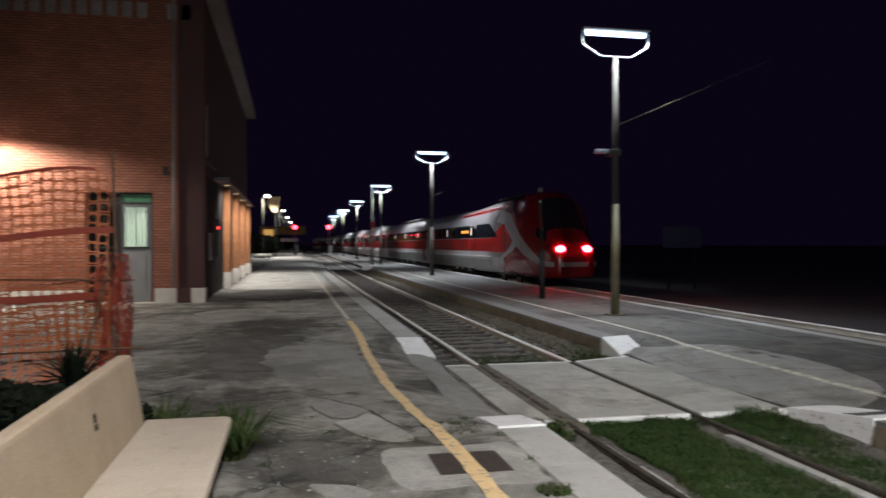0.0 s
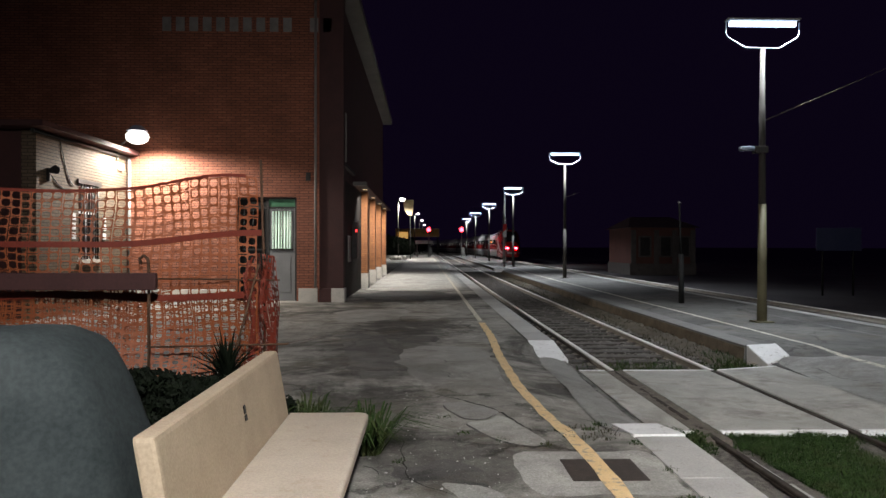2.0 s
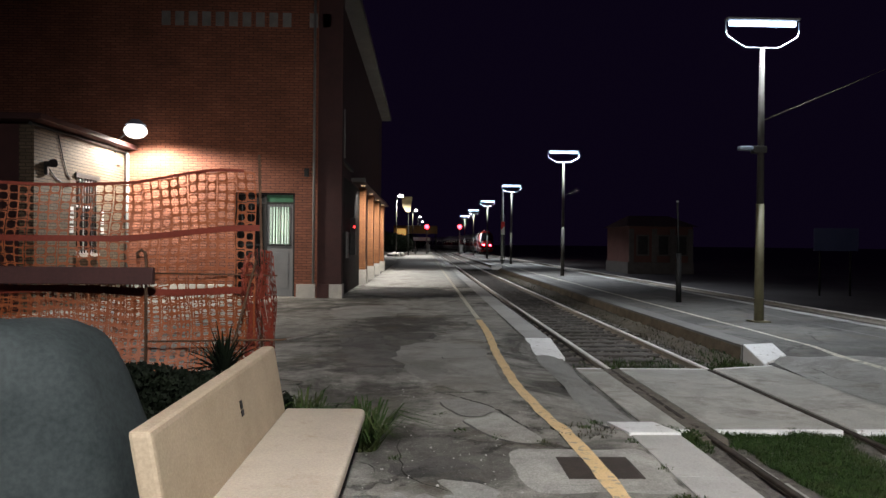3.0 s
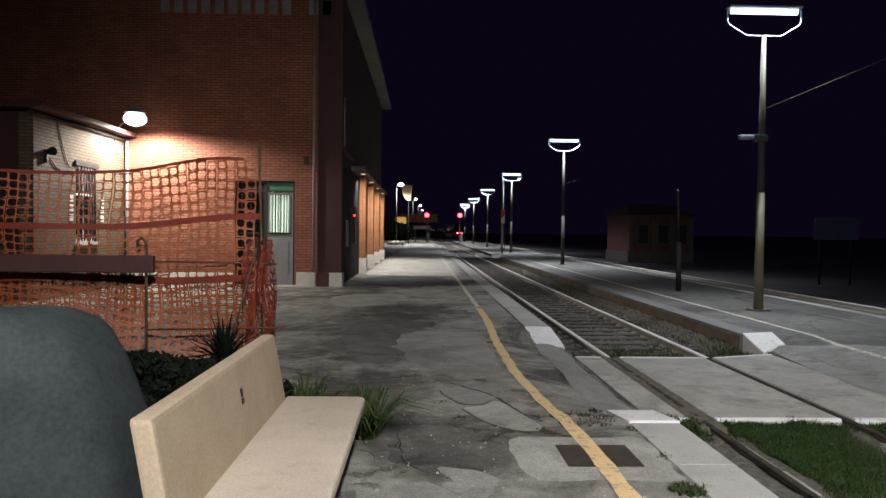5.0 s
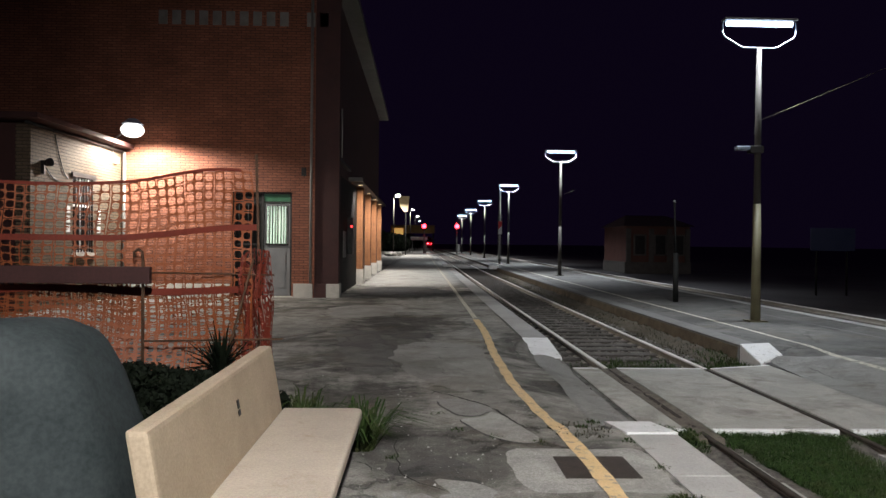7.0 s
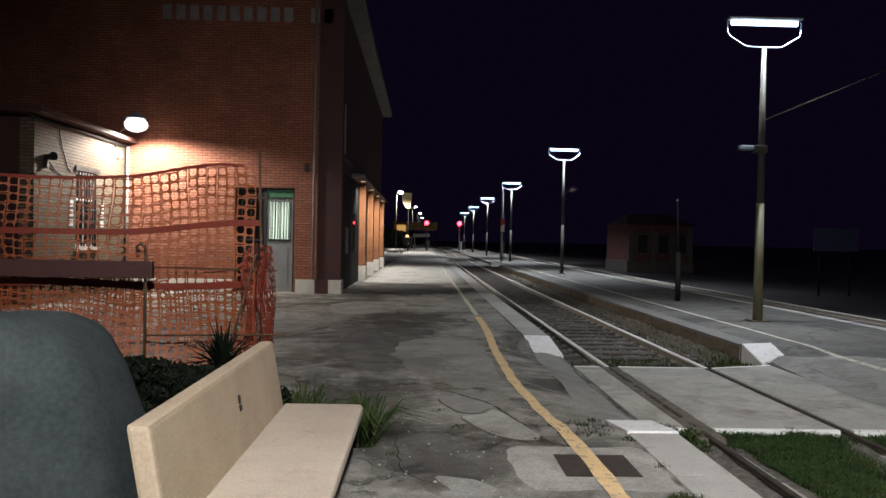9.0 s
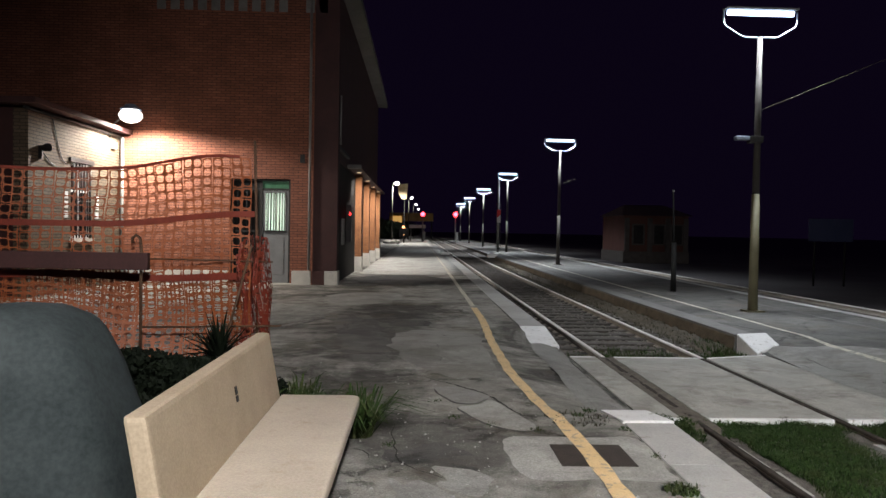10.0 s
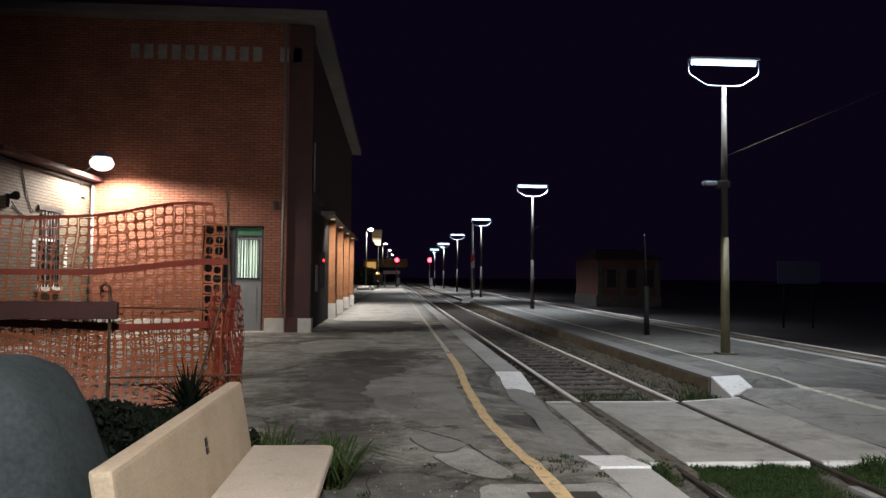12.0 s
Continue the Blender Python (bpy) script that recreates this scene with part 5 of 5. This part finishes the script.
yucca("dark spiky plant in front of the net fence", -1.86, 7.0, 0.52, 0.50, 120, 26)
yucca("dark spiky plant beside the grey block", -1.62, 4.7, 0.25, 0.42, 50, 27)
bush("shrub", "low dark shrub between bench and fence", (-2.6, 6.6, 0.28), (0.9, 0.6, 0.34), 9000, 0.038, 31)
bush("shrub", "low dark shrub between bench and fence", (-1.75, 6.2, 0.28), (0.7, 0.6, 0.34), 8000, 0.034, 32)
bush("shrub", "low dark shrub between bench and fence", (-4.0, 6.7, 0.28), (1.1, 0.6, 0.36), 9000, 0.038, 33)

# ---------------------------------------------------------------- train
SECTION = [(1.05, 0.42), (1.36, 0.62), (1.43, 1.1), (1.44, 2.0), (1.40, 2.75), (1.28, 3.35), (1.0, 3.72), (0.55, 3.93), (0.0, 3.98)]


def ring_at(y, wide, low, top, bm):
    """A body section: half width scale, lower and upper height."""
    pts = []
    for sx, sz in SECTION:
        z = low + (sz - 0.42) / (3.98 - 0.42) * (top - low)
        pts.append((sx * wide, z))
    full = pts + [(-x, z) for x, z in pts[-2::-1]]
    return [bm.verts.new((x, y, z)) for x, z in full]


def loft(stations):
    bm = bmesh.new()
    rings = [ring_at(y, w, lo, hi, bm) for y, w, lo, hi in stations]
    n = len(rings[0])
    for a, b in zip(rings, rings[1:]):
        for k in range(n):
            bm.faces.new((a[k], a[(k + 1) % n], b[(k + 1) % n], b[k])).smooth = True
    bm.faces.new(rings[0][::-1])
    bm.faces.new(rings[-1])
    bmesh.ops.recalc_face_normals(bm, faces=bm.faces)
    return bm


def side_strip(y0, y1, z0, z1, out=0.012, side=-1, slant=0.0):
    """A thin panel on the flank, following its bulge."""
    def half(z):
        for (xa, za), (xb, zb) in zip(SECTION, SECTION[1:]):
            if za <= z <= zb:
                return xa + (xb - xa) * (z - za) / (zb - za)
        return 1.0
    bm = bmesh.new()
    zs = sorted({z0, z1, *(z for _, z in SECTION if z0 < z < z1)})
    prev = None
    for z in zs:
        x = side * (half(z) + out)
        a, b = bm.verts.new((x, y0 + slant * (z - z0), z)), bm.verts.new((x, y1 + slant * (z - z0), z))
        if prev:
            bm.faces.new((prev[0], prev[1], b, a))
        prev = (a, b)
    bmesh.ops.solidify(bm, geom=bm.faces[:], thickness=0.01)
    return bm


def bogie(parent, y):
    t = part("bogie", box(-1.1, 1.1, y - 1.7, y + 1.7, 0.35, 0.72, 0.05), UNDER, parent, "dark wheel bogie")
    for dy in (-1.3, 1.3):
        for x in (-0.75, 0.75):
            bm = bmesh.new()
            bmesh.ops.create_cone(bm, cap_ends=True, segments=24, radius1=0.44, radius2=0.44, depth=0.13, matrix=Matrix.Translation((x, y + dy, 0.44)) @ Matrix.Rotation(math.pi / 2, 4, "Y"))
            part("wheel", bm, RUST, t)


def flank(t, y0, y1, windows, skirt=True):
    for s in (-1, 1):
        part("window_band", side_strip(y0, y1, 2.25, 2.98, 0.008, s), TRAINGLASS, t, "dark glossy window band")
        part("red_stripe", side_strip(y0, y1, 1.52, 2.22, 0.010, s), TRAINRED, t, "red stripe below the windows")
        part("white_line", side_strip(y0, y1, 1.25, 1.31, 0.012, s), WHITEBAR, t, "thin white line")
        part("lower_panel", side_strip(y0, y1, 0.62, 1.20, 0.014, s), SKIRT, t, "grey lower panel")
        if s < 0:
            for k, y in enumerate(windows):
                w = part("window_frame", side_strip(y - 0.72, y + 0.72, 2.32, 2.92, 0.016, s), UNDER, t)
                part("pane", side_strip(y - 0.66, y + 0.66, 2.37, 2.87, 0.030, s), TRAINGLASS, w)
                if k % 3 == 1:
                    part("blind", side_strip(y - 0.45, y - 0.1, 2.42, 2.84, 0.045, s), LITPANE, w, "pale lit blind")
    for k in range(7):
        ya = y0 + 5.0 + (y1 - y0 - 11.0) * k / 7
        part("underfloor_box", box(-1.2, 1.2, ya, ya + (y1 - y0 - 11.0) / 7 - 0.25, 0.28 + 0.06 * (k % 2), 0.66, 0.05), SKIRT if k % 2 else UNDER, t)


CAR = 25.4


def carriage():
    t = thing("train_carriage", "silver and red high-speed train carriage with dark windows", "train", "train carriages")
    part("body", loft([(0.25, 0.93, 0.42, 3.9), (0.4, 1, 0.42, 3.98), (24.9, 1, 0.42, 3.98), (25.05, 0.93, 0.42, 3.9)]), SILVER, t)
    flank(t, 0.8, 24.5, [2.9 + 2.2 * k for k in range(10)])
    for y in (1.5, 23.0):
        part("door", side_strip(y, y + 0.9, 0.75, 2.85, 0.028, -1), TRAINRED, t, "red plug door")
    bogie(t, 3.6)
    bogie(t, 21.4)
    part("gangway", box(-0.7, 0.7, -0.1, 0.245, 0.7, 3.3), UNDER, t)
    part("roof_unit", box(-0.8, 0.8, 7, 18, 3.96, 4.08, 0.03), SKIRT, t)
    return t


NOSE = [(0.0, 0.42, 0.60, 1.30), (0.10, 0.58, 0.52, 1.72), (0.40, 0.76, 0.46, 2.08), (0.95, 0.88, 0.42, 2.42), (1.6, 0.95, 0.42, 3.22), (2.25, 0.985, 0.42, 4.02), (2.8, 1.0, 0.42, 4.30), (3.8, 1.0, 0.42, 4.36), (5.6, 1.0, 0.42, 4.30)]
ROOFED = NOSE + [(9.0, 1.0, 0.42, 4.18), (14.0, 1.0, 0.42, 3.98), (26.0, 1.0, 0.42, 3.98)]


def body_at(y):
    """Width scale, floor and roof height of the tail car at y."""
    for a, b in zip(ROOFED, ROOFED[1:]):
        if a[0] <= y <= b[0]:
            f = (y - a[0]) / (b[0] - a[0])
            return tuple(a[k] + (b[k] - a[k]) * f for k in (1, 2, 3))
    return ROOFED[0][1:] if y < 0 else ROOFED[-1][1:]


def flank_x(y, z):
    w, lo, hi = body_at(y)
    sz = min(3.98, max(0.42, 0.42 + (z - lo) / (hi - lo) * 3.56))
    for (xa, za), (xb, zb) in zip(SECTION, SECTION[1:]):
        if za <= sz <= zb:
            return w * (xa + (xb - xa) * (sz - za) / (zb - za))
    return 0.0


def crown_z(x, y):
    w, lo, hi = body_at(y)
    q = abs(x) / w
    for (xa, za), (xb, zb) in zip(SECTION[::-1], SECTION[-2::-1]):
        if xa <= q <= xb:
            return lo + (za + (zb - za) * (q - xa) / (xb - xa) - 0.42) / 3.56 * (hi - lo)
    return lo


def flank_shape(rows, side, out=0.015):
    """A painted or glazed panel on the tail car's flank: rows of (y at low edge, z, y at high edge, z)."""
    bm = bmesh.new()
    prev = None
    n = 6
    for ya, za, yb, zb in rows:
        line = []
        for k in range(n + 1):
            y, z = ya + (yb - ya) * k / n, za + (zb - za) * k / n
            line.append(bm.verts.new((side * (flank_x(y, z) + out), y - out * (1.0 if y < 1.2 else 0.0), z)))
        if prev:
            for k in range(n):
                bm.faces.new((prev[k], line[k], line[k + 1], prev[k + 1]))
        prev = line
    bmesh.ops.recalc_face_normals(bm, faces=bm.faces)
    return bm


def between(rows, steps=5):
    out = []
    for a, b in zip(rows, rows[1:]):
        out += [tuple(p + (q - p) * k / steps for p, q in zip(a, b)) for k in range(steps)]
    return out + [rows[-1]]


def tail_car():
    t = thing("train_tail_car", "silver and red tail car with two glowing red lights", "train")
    part("body", loft([q for q in ROOFED if 5.5 < q[0] < 25] + [(24.9, 1, 0.42, 3.98), (25.05, 0.93, 0.42, 3.9)]), SILVER, t)
    part("nose", loft(NOSE), SHADEDRED, t, "steep red nose with shade painted in")
    flank(t, 7.6, 24.5, [10.2 + 2.2 * k for k in range(6)])
    for s in (-1, 1):
        part("cab_panel", flank_shape(between([(5.6, 1.5, 5.6, 3.05), (7.6, 1.5, 7.6, 2.3)]), s, 0.016), TRAINRED, t, "red cab side panel")
        part("cab_window", flank_shape(between([(6.6, 2.28, 8.3, 2.98), (11.0, 2.28, 11.0, 2.98)]), s, 0.024), TRAINGLASS, t, "dark cab side window")
        sw = part("swoosh", flank_shape(between([(6.9, 3.02, 6.4, 3.62), (5.4, 2.85, 4.7, 3.35), (3.9, 1.95, 3.0, 2.35), (2.3, 1.38, 1.7, 1.72), (1.2, 1.10, 1.0, 1.36), (0.5, 0.98, 0.5, 1.20), (0.12, 0.95, 0.12, 1.15)]), s, 0.02), SILVER, t, "pale grey slanting swoosh")
        part("swoosh_branch", flank_shape(between([(6.1, 1.22, 5.3, 1.28), (4.6, 1.75, 4.0, 1.62), (4.1, 2.05, 3.5, 1.85)]), s, 0.024), SILVER, sw)
        part("grey_wedge", flank_shape(between([(5.3, 0.95, 5.6, 1.24), (7.6, 0.75, 7.6, 1.24)]), s, 0.02), SKIRT, t)
        part("red_roof_line", flank_shape(between([(5.6, 3.66, 5.6, 3.84), (15.5, 3.48, 15.5, 3.60)], 10), s, 0.02), TRAINRED, t, "red line below the roof")
        # Oversized balls: the bloom of the tail lights is put into their shape.
        part("tail_light", ball(0.58 * s, 0.16, 1.70, 0.22, 0.15, 0.15), TAILRED, t, "glowing red tail light")
        part("head_lamp", flank_shape(between([(0.75, 2.0, 1.0, 2.35), (1.35, 2.25, 1.45, 2.65)]), s, 0.02), TRAINGLASS, t, "dark lamp cluster")
    part("front_band", box(-0.58, 0.58, -0.025, 0.05, 0.96, 1.15, 0.01), SILVER, t, "pale band round the nose")
    bm = bmesh.new()
    prev = None
    for k in range(9):
        y = 1.08 + (2.22 - 1.08) * k / 8
        half = 0.98 - 0.16 * k / 8
        line = [bm.verts.new((half * (i / 4 - 1), y - 0.02, crown_z(half * (i / 4 - 1), y) + 0.02)) for i in range(9)]
        if prev:
            for i in range(8):
                bm.faces.new((prev[i], prev[i + 1], line[i + 1], line[i]))
        prev = line
    part("windscreen", bm, TRAINGLASS, t, "wide dark windscreen")
    part("wiper", tube([(0.1, 1.05, crown_z(0.1, 1.05) + 0.05), (0.35, 1.6, crown_z(0.35, 1.6) + 0.05)], 0.015, 6), UNDER, t)
    disp = part("display", side_strip(12.6, 14.6, 2.5, 2.74, 0.05, -1), UNDER, t, "side display with orange bars")
    for k in range(6):
        part("display_bar", side_strip(12.7 + 0.31 * k, 12.92 + 0.31 * k, 2.55, 2.69, 0.065, -1), ORANGEGLOW, disp)
    for k in range(4):
        part("roof_grille", box(-1.0, -0.5, 4.2 + 1.0 * k, 5.0 + 1.0 * k, 4.12, 4.22), UNDER, t)
    part("horn", box(-0.35, -0.15, 3.6, 3.8, 4.25, 4.52), SKIRT, t)
    bogie(t, 6.4)
    bogie(t, 21.4)
    return t


# Van is added only to carry the orange lamp into view.
van = thing("far_van", "added dark van carrying an orange lamp", "van")
part("body", box(-0.9, 0.9, -2.2, 2.2, 0.45, 2.25, 0.12), UNDER, van)
for x in (-0.85, 0.85):
    for y in (-1.4, 1.4):
        part("wheel", tube([(x - 0.1, y, 0.36), (x + 0.1, y, 0.36)], 0.36, 16), UNDER, van)
part("beacon", ball(0, -1.9, 2.40, 0.30, 0.26, 0.28, 2), BEACON, van, "glowing orange lamp")
# Small glowing ball stands in for the lamp's reflection below it.
part("lamp_reflection", ball(0.1, -2.22, 1.0, 0.12, 0.06, 0.10, 2), BEACON, van)

tail = tail_car()
car_one = carriage()
cars = [car_one] + [copy_thing(car_one, pose(0, 0, 0)) for _ in range(6)]
TRACK2_X = 11.58


def train_rows(offset):
    rows = []
    for k in range(25):
        t = k * 0.5
        y = 28.9 + 34.4 * t + offset
        xa, xb = TRACK2_X + track_x(y + 3.6), TRACK2_X + track_x(y + 21.4)
        turn = -math.degrees(math.atan2(xb - xa, 17.8))
        x0 = xa - (xb - xa) / 17.8 * 3.6
        rows.append((t, pose(x0, y, RAIL_Z, 0, 0, turn)))
    return rows


# ---------------------------------------------------------------- repeated pieces
def shared_pieces(name, bm, material, parent, places):
    me = bpy.data.meshes.new(name)
    bm.to_mesh(me)
    bm.free()
    me.materials.append(material)
    for p in places:
        ob = new(name, me)
        ob.parent = parent
        ob.location = p


shared_pieces("sleeper", box(-1.25, 1.25, -0.12, 0.12, -0.5, -0.29, 0.012), SLEEPER, track, [((LEFT_RAIL + RIGHT_RAIL) / 2, 0.6 * k + 0.3, 0) for k in range(4, 130) if not SLAB_Y0 - 0.2 < 0.6 * k + 0.3 < SLAB_Y1 + 0.2])
shared_pieces("kerb_stone", kerb_piece(1.90, EDGE_L, 0, 1.2), KERB, platform, [(0, 6.60 - 1.2 * k, 0) for k in range(1, 9)] + [(0, 13.45 + 1.2 * k, 0) for k in range(70)])
shared_pieces("kerb_stone", kerb_piece(EDGE_R0, 5.95, 0, 1.2), KERB_GREY, island, [(0, 6.15 - 1.2 * k, 0) for k in range(1, 9)] + [(0, 12.65 + 1.2 * k, 0) for k in range(70)])
shared_pieces("kerb_stone", kerb_piece(9.78, EDGE_R1, 0, 1.2), KERB, island, [(0, -6 + 1.2 * k, 0) for k in range(90)])

# loose ballast stones, too many to count
r = random.Random(41)
ico = bmesh.new()
bmesh.ops.create_icosphere(ico, subdivisions=1, radius=1.0)
unit = [v.co.copy() for v in ico.verts]
tris = [[v.index for v in f.verts] for f in ico.faces]
ico.free()
vs, fs = [], []
for _ in range(5200):
    y = 1.5 + 40 * r.random() ** 1.8
    if SLAB_Y0 - 0.05 < y < SLAB_Y1 + 0.05:
        continue
    x = r.uniform(2.42, 5.48)
    if abs(x - LEFT_RAIL) < 0.08 or abs(x - RIGHT_RAIL) < 0.08:
        continue
    if y < 7.5 or (y > 12 and x > 4.95):
        continue
    s = r.uniform(0.018, 0.045)
    sx, sy, sz = s * r.uniform(0.7, 1.4), s * r.uniform(0.7, 1.4), s * r.uniform(0.5, 1)
    k = len(vs)
    vs += [(x + c.x * sx * r.uniform(0.8, 1.2), y + c.y * sy * r.uniform(0.8, 1.2), bed_z(x, y) + 0.012 + c.z * sz) for c in unit]
    fs += [[k + i for i in f] for f in tris]
stones = thing("ballast_stones", "loose grey ballast stones along the track", "stones", kind="stuff")
raw("stone_bed", vs, fs, STONE, stones)


# ---------------------------------------------------------------- what moves
def motions():
    walk(van, [(0.0, pose(-15.0, 147.5, 0)), (7.2, pose(-13.5, 147.5, 0)), (7.6, pose(-11.5, 147.5, 0)), (8.2, pose(-5.5, 147.5, 0)), (8.7, pose(-3.0, 147.5, 0)), (9.2, pose(-2.9, 147.5, 0)), (12.0, pose(-2.9, 147.5, 0))])
    walk(tail, train_rows(0.0))
    for k, c in enumerate(cars):
        walk(c, train_rows(25.3 + CAR * k))


motions()
